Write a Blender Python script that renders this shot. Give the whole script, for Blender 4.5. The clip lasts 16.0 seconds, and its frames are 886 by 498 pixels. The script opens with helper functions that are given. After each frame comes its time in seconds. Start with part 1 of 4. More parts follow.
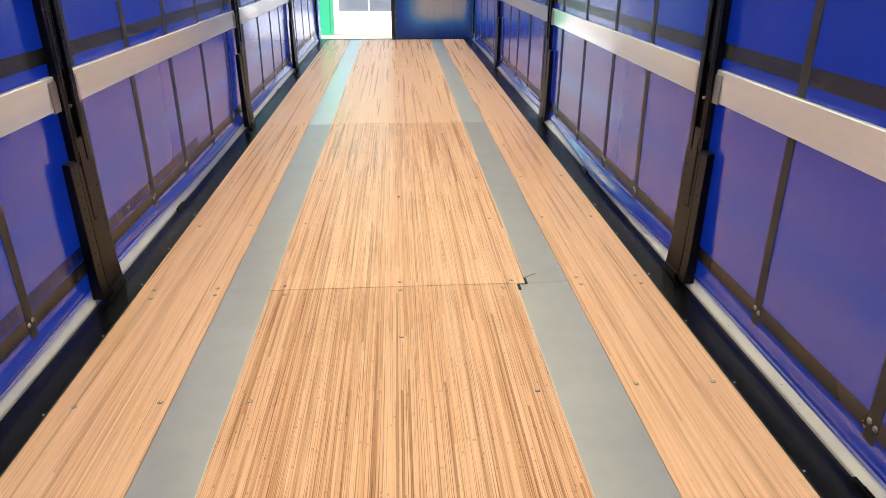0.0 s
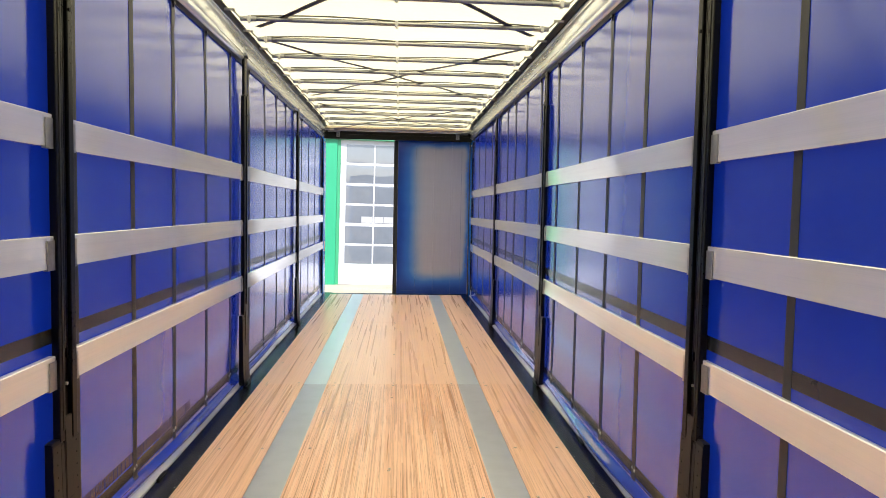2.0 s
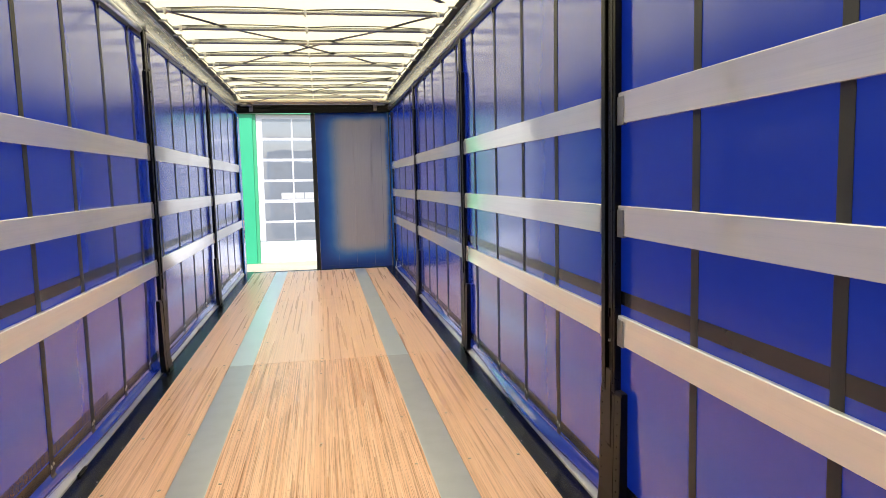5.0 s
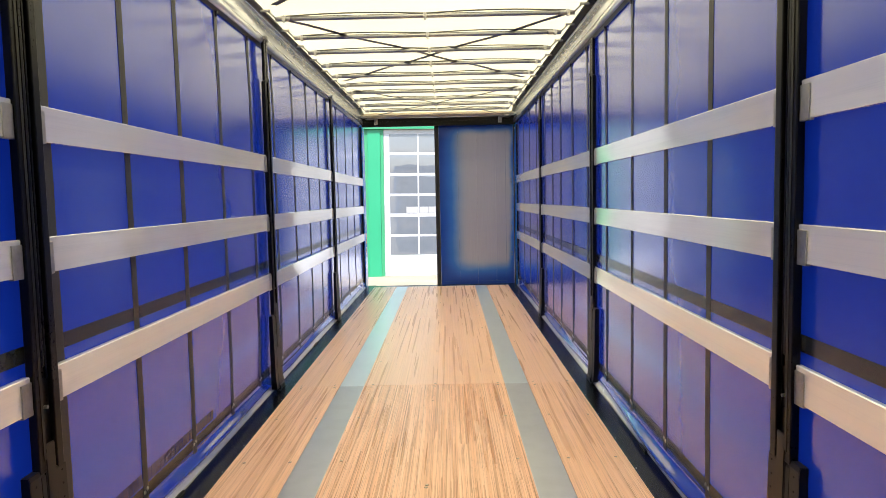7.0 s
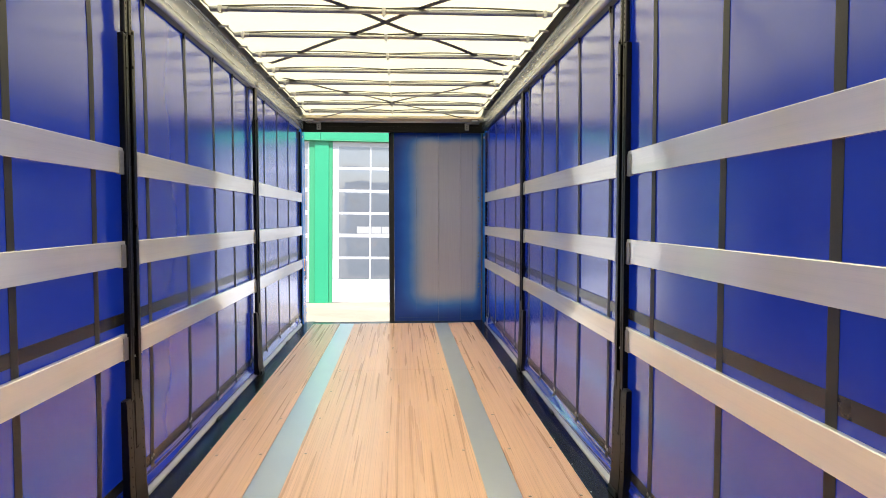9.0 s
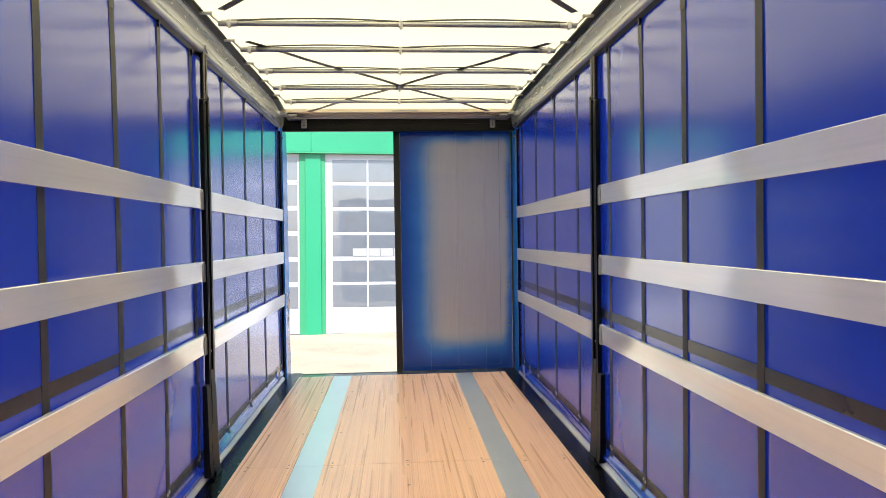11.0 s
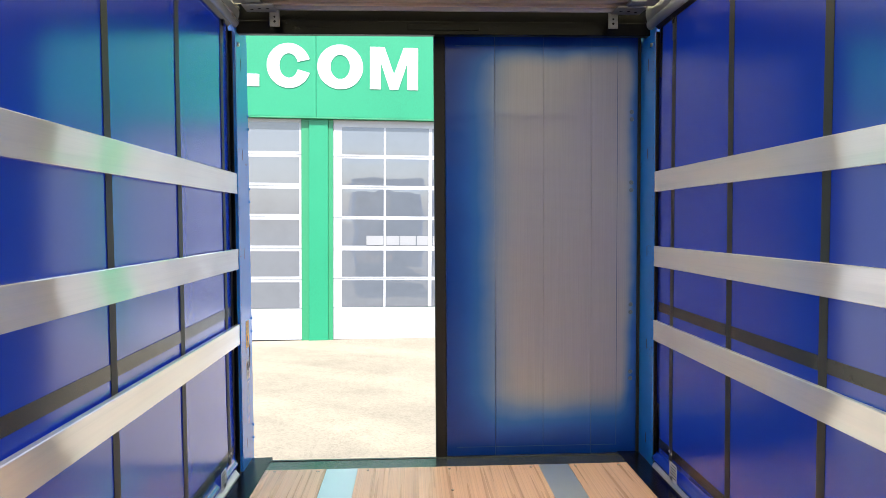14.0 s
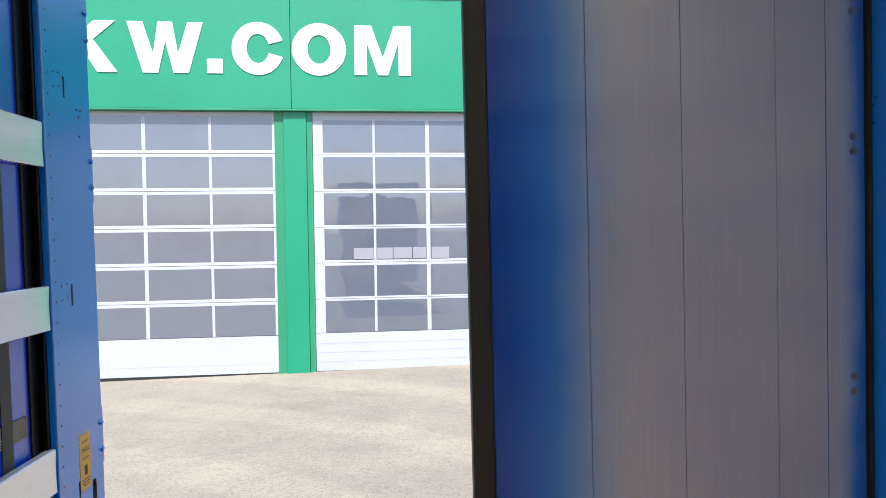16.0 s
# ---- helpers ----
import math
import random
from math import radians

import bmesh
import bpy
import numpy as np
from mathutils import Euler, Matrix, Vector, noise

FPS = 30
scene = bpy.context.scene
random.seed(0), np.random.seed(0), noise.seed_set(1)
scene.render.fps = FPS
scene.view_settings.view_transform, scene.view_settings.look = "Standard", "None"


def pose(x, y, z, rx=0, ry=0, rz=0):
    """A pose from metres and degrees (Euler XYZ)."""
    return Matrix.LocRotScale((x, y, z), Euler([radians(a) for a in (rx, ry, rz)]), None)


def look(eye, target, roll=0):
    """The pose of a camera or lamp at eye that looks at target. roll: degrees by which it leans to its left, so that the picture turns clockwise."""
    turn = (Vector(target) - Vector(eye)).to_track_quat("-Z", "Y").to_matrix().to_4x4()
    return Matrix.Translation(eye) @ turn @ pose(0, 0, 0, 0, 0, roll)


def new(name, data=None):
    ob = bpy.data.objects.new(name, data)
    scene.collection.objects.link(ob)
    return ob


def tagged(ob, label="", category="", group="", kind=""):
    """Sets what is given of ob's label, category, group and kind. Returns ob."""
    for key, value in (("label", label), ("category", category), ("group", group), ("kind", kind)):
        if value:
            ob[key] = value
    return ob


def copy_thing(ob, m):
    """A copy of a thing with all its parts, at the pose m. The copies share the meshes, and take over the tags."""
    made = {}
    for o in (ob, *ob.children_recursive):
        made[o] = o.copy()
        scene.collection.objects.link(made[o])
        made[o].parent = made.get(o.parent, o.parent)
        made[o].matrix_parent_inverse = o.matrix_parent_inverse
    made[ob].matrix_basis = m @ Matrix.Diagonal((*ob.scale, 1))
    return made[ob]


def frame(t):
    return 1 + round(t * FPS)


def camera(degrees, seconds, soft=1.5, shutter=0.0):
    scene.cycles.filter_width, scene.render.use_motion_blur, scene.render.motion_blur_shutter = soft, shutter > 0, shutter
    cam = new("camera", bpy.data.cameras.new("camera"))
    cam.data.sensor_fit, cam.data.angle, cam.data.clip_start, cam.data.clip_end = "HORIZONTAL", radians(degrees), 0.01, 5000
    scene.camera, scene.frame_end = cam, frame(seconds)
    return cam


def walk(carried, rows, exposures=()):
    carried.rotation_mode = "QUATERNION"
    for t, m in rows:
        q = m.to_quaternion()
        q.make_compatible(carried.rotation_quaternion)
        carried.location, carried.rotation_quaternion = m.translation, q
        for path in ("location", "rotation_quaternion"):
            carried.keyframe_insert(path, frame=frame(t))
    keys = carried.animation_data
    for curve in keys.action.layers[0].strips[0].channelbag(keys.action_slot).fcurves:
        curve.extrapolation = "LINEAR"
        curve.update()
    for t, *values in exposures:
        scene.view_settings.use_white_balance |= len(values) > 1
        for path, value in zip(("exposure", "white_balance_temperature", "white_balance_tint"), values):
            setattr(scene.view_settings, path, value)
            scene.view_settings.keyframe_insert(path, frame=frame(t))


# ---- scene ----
cam = camera(66.5, 16.0, soft=0.85)
PATH = [
    (0, (0.019, 0.304, 1.290), (0.137, 2.130, 0.482), -0.08),
    (0.5, (0.026, 0.316, 1.304), (0.170, 2.180, 0.595), 0.58),
    (1, (0.041, 0.322, 1.336), (0.191, 2.251, 0.828), 1.05),
    (1.5, (0.043, 0.324, 1.409), (0.178, 2.299, 1.122), 1.21),
    (2, (0.038, 0.313, 1.447), (0.168, 2.305, 1.326), 1.07),
    (2.5, (0.032, 0.308, 1.451), (0.208, 2.299, 1.414), 0.82),
    (3, (0.049, 0.326, 1.459), (0.336, 2.305, 1.418), 0.25),
    (3.2, (0.064, 0.334, 1.451), (0.408, 2.303, 1.396), 0.15),
    (4.25, (0.064, 0.318, 1.446), (0.519, 2.261, 1.308), -0.82),
    (5.3, (0.064, 0.302, 1.441), (0.313, 2.274, 1.220), -1.79),
    (5.5, (0.055, 0.297, 1.439), (0.230, 2.278, 1.219), -1.91),
    (6, (0.040, 0.316, 1.432), (0.072, 2.305, 1.225), -2.04),
    (6.5, (0.055, 0.435, 1.425), (0.022, 2.427, 1.241), -1.69),
    (7, (0.136, 0.730, 1.428), (0.118, 2.724, 1.273), -1.20),
    (7.5, (0.130, 1.083, 1.432), (0.169, 3.078, 1.309), -0.49),
    (8, (0.106, 1.527, 1.453), (0.191, 3.523, 1.347), -0.08),
    (8.5, (0.150, 1.995, 1.464), (0.267, 3.990, 1.365), 0.07),
    (9, (0.104, 2.458, 1.441), (0.226, 4.451, 1.342), -0.05),
    (11.5, (-0.062, 4.933, 1.462), (0.080, 6.928, 1.432), -1.06),
    (12, (-0.087, 5.448, 1.449), (0.067, 7.442, 1.425), -0.96),
    (12.5, (-0.142, 5.972, 1.458), (0.003, 7.967, 1.429), -0.67),
    (13, (-0.171, 6.468, 1.468), (-0.046, 8.463, 1.422), -0.45),
    (13.5, (-0.166, 7.004, 1.490), (-0.058, 9.000, 1.420), -0.32),
    (14, (-0.201, 7.531, 1.466), (-0.111, 9.527, 1.378), -0.34),
    (14.5, (-0.191, 8.070, 1.436), (-0.103, 10.066, 1.342), -0.62),
    (15, (-0.215, 8.588, 1.422), (-0.125, 10.584, 1.334), -0.94),
    (15.5, (-0.236, 9.102, 1.406), (-0.136, 11.098, 1.330), -1.26),
    (16, (-0.258, 9.624, 1.427), (-0.145, 11.620, 1.368), -1.46),
]
EXPOSURES = [(0, 1.58, 6250, 10), (3, 1.48, 6350, 10), (9, 1.48, 6350, 10), (12.5, 1.46, 6350, 10), (14.5, 1.30, 6200, 10), (15.5, 1.06, 5950, 11), (16, 0.88, 5800, 12)]
walk(cam, [(t, look(eye, target, roll)) for t, eye, target, roll in PATH], EXPOSURES)

SUN_HEIGHT, SUN_AZIMUTH = 56.0, 184.0      # degrees up; degrees clockwise from +y

world = bpy.data.worlds.new("sky")
scene.world = world
world.use_nodes = True
wn = world.node_tree
sky = wn.nodes.new("ShaderNodeTexSky")
sky.sky_type, sky.sun_disc = "NISHITA", False
sky.sun_elevation, sky.sun_rotation = radians(SUN_HEIGHT), radians(SUN_AZIMUTH)
sky.dust_density = 2.0
wn.nodes["Background"].inputs["Strength"].default_value = 0.15
wn.links.new(sky.outputs[0], wn.nodes["Background"].inputs["Color"])

sun_data = bpy.data.lights.new("sun", "SUN")
sun_data.energy, sun_data.angle, sun_data.color = 4.8, radians(0.5), (1.0, 0.95, 0.86)
sun = new("sun", sun_data)
_e, _a = radians(SUN_HEIGHT), radians(SUN_AZIMUTH)
sun_from = Vector((math.sin(_a) * math.cos(_e), math.cos(_a) * math.cos(_e), math.sin(_e)))
sun.matrix_world = look(sun_from * 60, (0, 0, 0))


# ---- materials ----
def shader(name):
    m = bpy.data.materials.new(name)
    m.use_nodes = True
    t = m.node_tree
    return m, t, t.nodes["Principled BSDF"], t.nodes["Material Output"]


def node(t, kind, **values):
    n = t.nodes.new(kind)
    for k, v in values.items():
        n.inputs[k].default_value = v
    return n


def calc(t, op, a, b=None, c=None):
    n = t.nodes.new("ShaderNodeMath")
    n.operation = op
    for i, v in enumerate((a, b, c)):
        if v is None:
            continue
        if isinstance(v, (int, float)):
            n.inputs[i].default_value = v
        else:
            t.links.new(v, n.inputs[i])
    return n.outputs[0]


def blend(t, fac, a, b):
    n = t.nodes.new("ShaderNodeMix")
    n.data_type = "RGBA"
    for i, v in ((0, fac), (6, a), (7, b)):
        if isinstance(v, (int, float)):
            n.inputs[i].default_value = v
        elif isinstance(v, (tuple, list)):
            n.inputs[i].default_value = (*v[:3], 1)
        else:
            t.links.new(v, n.inputs[i])
    return n.outputs[2]


def ramp(t, fac, *stops):
    n = t.nodes.new("ShaderNodeValToRGB")
    e = n.color_ramp.elements
    while len(e) < len(stops):
        e.new(0.5)
    for el, (p, c) in zip(e, stops):
        el.position, el.color = p, (*c, 1) if isinstance(c, (tuple, list)) else (c, c, c, 1)
    t.links.new(fac, n.inputs[0])
    return n.outputs[0]


def place(t, scale=(1, 1, 1)):
    g = t.nodes.new("ShaderNodeNewGeometry")
    m = t.nodes.new("ShaderNodeMapping")
    m.inputs["Scale"].default_value = scale
    t.links.new(g.outputs["Position"], m.inputs["Vector"])
    return m.outputs[0]


def grain(t, where, scale, detail=4.0, rough=0.55):
    n = node(t, "ShaderNodeTexNoise", Scale=scale, Detail=detail, Roughness=rough)
    t.links.new(where, n.inputs["Vector"])
    return n.outputs[0]


def relief(t, bsdf, height, strength, distance=0.002):
    b = node(t, "ShaderNodeBump", Strength=strength, Distance=distance)
    t.links.new(height, b.inputs["Height"])
    t.links.new(b.outputs[0], bsdf.inputs["Normal"])


def drawn_lengthwise(t, bsdf, much, axis=2):
    """Reflections smear along one axis and stay crisp along the other, as on extruded, calendered or brushed stock."""
    up = t.nodes.new("ShaderNodeCombineXYZ")
    up.inputs[axis].default_value = 1.0
    t.links.new(up.outputs[0], bsdf.inputs["Tangent"])
    bsdf.inputs["Anisotropic"].default_value = much


def surface(name, colour, roughness=0.5, metal=0.0, vary=0.12, coarse=1.5, fine=60.0, bump=0.08, stretch=(1, 1, 1), ior=1.5, spread=0.12):
    """A plain painted, cast or rolled surface with stains at one scale and grain at another."""
    m, t, b, _ = shader(name)
    big = grain(t, place(t), coarse, 5)
    small = grain(t, place(t, stretch), fine, 3)
    both = calc(t, "MULTIPLY_ADD", small, 0.5, calc(t, "MULTIPLY", big, 0.5))
    dark = tuple(c * (1 - vary * 2) for c in colour)
    lite = tuple(min(1, c * (1 + vary)) for c in colour)
    t.links.new(ramp(t, both, (0.3, dark), (0.52, colour), (0.72, lite)), b.inputs["Base Color"])
    r = calc(t, "MULTIPLY_ADD", both, spread * 2, roughness - spread)
    t.links.new(r, b.inputs["Roughness"])
    b.inputs["Metallic"].default_value = metal
    b.inputs["IOR"].default_value = ior
    if bump:
        relief(t, b, small, bump)
    return m


def board_material():
    """Anodised extruded aluminium: fine die lines along the board, a few dull patches."""
    m, t, b, _ = shader("anodised_aluminium")
    lines = grain(t, place(t, (1, 0.004, 1)), 420, 3, 0.6)
    wide = grain(t, place(t, (1, 0.02, 1)), 60, 3, 0.6)
    patch = grain(t, place(t, (1, 0.5, 1)), 3.0, 5, 0.6)
    both = calc(t, "MULTIPLY_ADD", lines, 0.4, calc(t, "MULTIPLY", wide, 0.6))
    tone = ramp(t, both, (0.30, (0.84, 0.86, 0.91)), (0.5, (0.92, 0.935, 0.975)), (0.7, (0.95, 0.96, 0.985)))
    scuff = ramp(t, patch, (0.30, (0.93, 0.92, 0.91)), (0.46, (1.0, 1.0, 1.0)))
    mul = t.nodes.new("ShaderNodeMix")
    mul.data_type, mul.blend_type = "RGBA", "MULTIPLY"
    mul.inputs[0].default_value = 0.8
    t.links.new(tone, mul.inputs[6])
    t.links.new(scuff, mul.inputs[7])
    t.links.new(mul.outputs[2], b.inputs["Base Color"])
    b.inputs["Metallic"].default_value = 0.42
    b.inputs["IOR"].default_value = 1.9
    t.links.new(calc(t, "MULTIPLY_ADD", patch, 0.12, 0.055), b.inputs["Roughness"])
    drawn_lengthwise(t, b, 0.9)
    relief(t, b, both, 0.05, 0.001)
    return m


def bamboo_material(name, streaks, tint_low, tint_high, gloss):
    """Laminated bamboo boards: narrow lamellae along y, each of its own tone, with dark fibre streaks and node marks; streaks: how strongly the old dirt in the grain shows."""
    m, t, b, _ = shader(name)
    g = t.nodes.new("ShaderNodeNewGeometry")
    s = t.nodes.new("ShaderNodeSeparateXYZ")
    t.links.new(g.outputs["Position"], s.inputs[0])
    x, y = s.outputs[0], s.outputs[1]
    lane = calc(t, "MULTIPLY", x, 1 / 0.0078)
    ident = calc(t, "FLOOR", lane)
    one = t.nodes.new("ShaderNodeTexWhiteNoise")
    one.noise_dimensions = "1D"
    t.links.new(ident, one.inputs["W"])
    run = calc(t, "FLOOR", calc(t, "MULTIPLY_ADD", y, 1 / (2.1 if streaks < 0.35 else 1.2), calc(t, "MULTIPLY", one.outputs[0], 9)))
    two = t.nodes.new("ShaderNodeTexWhiteNoise")
    two.noise_dimensions = "2D"
    pair = t.nodes.new("ShaderNodeCombineXYZ")
    t.links.new(ident, pair.inputs[0])
    t.links.new(run, pair.inputs[1])
    t.links.new(pair.outputs[0], two.inputs["Vector"])
    worn = lambda c: tuple(a + (b - a) * streaks for a, b in zip((0.905, 0.595, 0.430), c))
    tone = ramp(t, two.outputs[0], (0.0, worn((0.52, 0.275, 0.165))), (0.10, worn((0.70, 0.395, 0.25))), (0.26, worn((0.86, 0.52, 0.35))), (0.6, worn((0.94, 0.61, 0.45))), (1.0, worn((0.97, 0.685, 0.545))))
    streak = grain(t, place(t, (1, 0.0016 if streaks < 0.35 else 0.005, 1)), 340, 3, 0.6)
    fibre = ramp(t, streak, (0.37, (0.45, 0.31, 0.21)), (0.47, (1.0, 1.0, 1.0)))
    wide = grain(t, place(t, (1, 0.015, 1)), 34, 1, 0.5)
    tint = ramp(t, wide, (0.3, (0.84, 0.79, 0.74)), (0.65, (1.05, 1.04, 1.02)))
    knots = grain(t, place(t, (1, 0.22, 1)), 190, 2, 0.5)
    mark = ramp(t, knots, (0.28, (0.50, 0.38, 0.29)), (0.36, (1.0, 1.0, 1.0)))
    side_of = calc(t, "FRACT", lane)
    thin = calc(t, "MULTIPLY", calc(t, "LESS_THAN", side_of, 0.2), calc(t, "GREATER_THAN", one.outputs[0], 0.55))
    glue = ramp(t, thin, (0.0, (1.0, 1.0, 1.0)), (1.0, (0.62, 0.52, 0.45)))
    fleck_cell = t.nodes.new("ShaderNodeCombineXYZ")
    t.links.new(calc(t, "FLOOR", calc(t, "MULTIPLY", x, 1 / 0.0058)), fleck_cell.inputs[0])
    t.links.new(calc(t, "FLOOR", calc(t, "MULTIPLY", y, 1 / 0.010)), fleck_cell.inputs[1])
    three = t.nodes.new("ShaderNodeTexWhiteNoise")
    three.noise_dimensions = "2D"
    t.links.new(fleck_cell.outputs[0], three.inputs["Vector"])
    fleck = ramp(t, calc(t, "GREATER_THAN", three.outputs[0], 0.988), (0.0, (1.0, 1.0, 1.0)), (1.0, (0.60, 0.46, 0.40)))
    info = t.nodes.new("ShaderNodeObjectInfo")
    board = ramp(t, info.outputs["Random"], (0.0, tint_low), (1.0, tint_high))
    last = tone
    layers = [(fibre, 0.2 + 0.75 * streaks), (tint, 0.3 + 0.5 * streaks), (glue, streaks), (board, 1.0)]
    if streaks > 0.35:
        layers += [(mark, 0.3 * streaks), (fleck, 0.6 * streaks)]
    for layer, much in layers:
        mul = t.nodes.new("ShaderNodeMix")
        mul.data_type, mul.blend_type = "RGBA", "MULTIPLY"
        mul.inputs[0].default_value = much
        t.links.new(last, mul.inputs[6])
        t.links.new(layer, mul.inputs[7])
        last = mul.outputs[2]
    t.links.new(last, b.inputs["Base Color"])
    t.links.new(calc(t, "MULTIPLY_ADD", wide, 0.14, 0.22), b.inputs["Roughness"])
    b.inputs["IOR"].default_value = gloss
    relief(t, b, streak, 0.11 * streaks, 0.001)
    return m


def tarpaulin_material(name, colour, glow, roughness, drawn=0.95, coat=0.6, coat_ior=1.38, ior=1.80):
    """Coated fabric: a glossy coat over a coloured sheet that lets a little daylight through."""
    m, t, b, out = shader(name)
    big = grain(t, place(t), 0.9, 4)
    weave = grain(t, place(t), 340, 2)
    lo, hi = tuple(c * 0.86 for c in colour), tuple(min(1, c * 1.1) for c in colour)
    col = ramp(t, big, (0.3, lo), (0.7, hi))
    t.links.new(col, b.inputs["Base Color"])
    smear = grain(t, place(t, (1, 0.35, 1)), 2.4, 4)
    t.links.new(calc(t, "MULTIPLY_ADD", smear, 0.06, roughness - 0.03), b.inputs["Roughness"])
    b.inputs["IOR"].default_value = ior
    b.inputs["Coat Weight"].default_value, b.inputs["Coat IOR"].default_value, b.inputs["Coat Roughness"].default_value = coat, coat_ior, 0.15
    b.inputs["Specular Tint"].default_value = (0.74, 0.88, 1.0, 1)
    relief(t, b, weave, 0.02, 0.001)
    drawn_lengthwise(t, b, drawn)
    tr = t.nodes.new("ShaderNodeBsdfTranslucent")
    tr.inputs["Color"].default_value = (*glow, 1)
    mix = t.nodes.new("ShaderNodeAddShader")
    t.links.new(b.outputs[0], mix.inputs[0])
    t.links.new(tr.outputs[0], mix.inputs[1])
    t.links.new(mix.outputs[0], out.inputs["Surface"])
    return m


def roof_material():
    m, t, b, out = shader("roof_tarpaulin")
    big = grain(t, place(t), 0.8, 4)
    small = grain(t, place(t), 45, 3)
    both = calc(t, "MULTIPLY_ADD", small, 0.35, calc(t, "MULTIPLY", big, 0.65))
    t.links.new(ramp(t, both, (0.3, (0.72, 0.68, 0.58)), (0.7, (0.82, 0.79, 0.71))), b.inputs["Base Color"])
    b.inputs["Roughness"].default_value = 0.6
    tr = t.nodes.new("ShaderNodeBsdfTranslucent")
    t.links.new(ramp(t, both, (0.3, (0.600, 0.530, 0.315)), (0.7, (0.655, 0.582, 0.355))), tr.inputs["Color"])
    on_through = t.nodes.new("ShaderNodeBsdfRefraction")
    on_through.inputs["Roughness"].default_value, on_through.inputs["IOR"].default_value = 0.9, 1.5
    on_through.inputs["Color"].default_value = (0.95, 0.86, 0.50, 1)
    cloth = t.nodes.new("ShaderNodeMixShader")
    cloth.inputs[0].default_value = 0.40
    t.links.new(tr.outputs[0], cloth.inputs[1])
    t.links.new(on_through.outputs[0], cloth.inputs[2])
    mix = t.nodes.new("ShaderNodeMixShader")
    mix.inputs[0].default_value = 0.85
    t.links.new(b.outputs[0], mix.inputs[1])
    t.links.new(cloth.outputs[0], mix.inputs[2])
    t.links.new(mix.outputs[0], out.inputs["Surface"])
    return m


def door_material(x0, x1, z0, z1):
    """Bare brushed aluminium planks, sprayed blue round the rim with a soft overspray edge."""
    m, t, b, _ = shader("oversprayed_aluminium")
    g = t.nodes.new("ShaderNodeNewGeometry")
    s = t.nodes.new("ShaderNodeSeparateXYZ")
    t.links.new(g.outputs["Position"], s.inputs[0])
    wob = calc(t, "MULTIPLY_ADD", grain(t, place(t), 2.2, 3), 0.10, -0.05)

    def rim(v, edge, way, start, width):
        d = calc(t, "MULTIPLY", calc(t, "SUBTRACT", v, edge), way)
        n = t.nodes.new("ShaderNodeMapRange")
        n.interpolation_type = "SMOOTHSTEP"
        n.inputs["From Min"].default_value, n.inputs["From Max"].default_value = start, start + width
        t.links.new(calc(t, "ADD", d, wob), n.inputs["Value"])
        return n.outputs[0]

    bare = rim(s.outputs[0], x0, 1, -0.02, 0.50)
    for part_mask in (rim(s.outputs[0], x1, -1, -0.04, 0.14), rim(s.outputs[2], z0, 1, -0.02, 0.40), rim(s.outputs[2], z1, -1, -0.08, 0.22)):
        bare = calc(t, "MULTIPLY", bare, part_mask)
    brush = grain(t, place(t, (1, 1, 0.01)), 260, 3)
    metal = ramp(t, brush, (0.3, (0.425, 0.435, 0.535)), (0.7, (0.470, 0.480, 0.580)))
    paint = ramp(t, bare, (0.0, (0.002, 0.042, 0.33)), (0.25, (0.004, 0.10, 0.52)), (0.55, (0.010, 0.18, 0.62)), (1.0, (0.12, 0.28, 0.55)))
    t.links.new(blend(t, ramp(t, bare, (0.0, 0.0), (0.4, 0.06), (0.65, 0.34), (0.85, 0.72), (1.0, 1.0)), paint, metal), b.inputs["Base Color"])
    t.links.new(calc(t, "MULTIPLY", bare, 0.45), b.inputs["Metallic"])
    t.links.new(calc(t, "MULTIPLY_ADD", brush, 0.02, 0.30), b.inputs["Roughness"])
    dents = grain(t, place(t, (0.4, 1, 2.2)), 2.2, 2, 0.4)
    relief(t, b, dents, 0.30, 0.03)
    drawn_lengthwise(t, b, 0.7, 0)
    return m


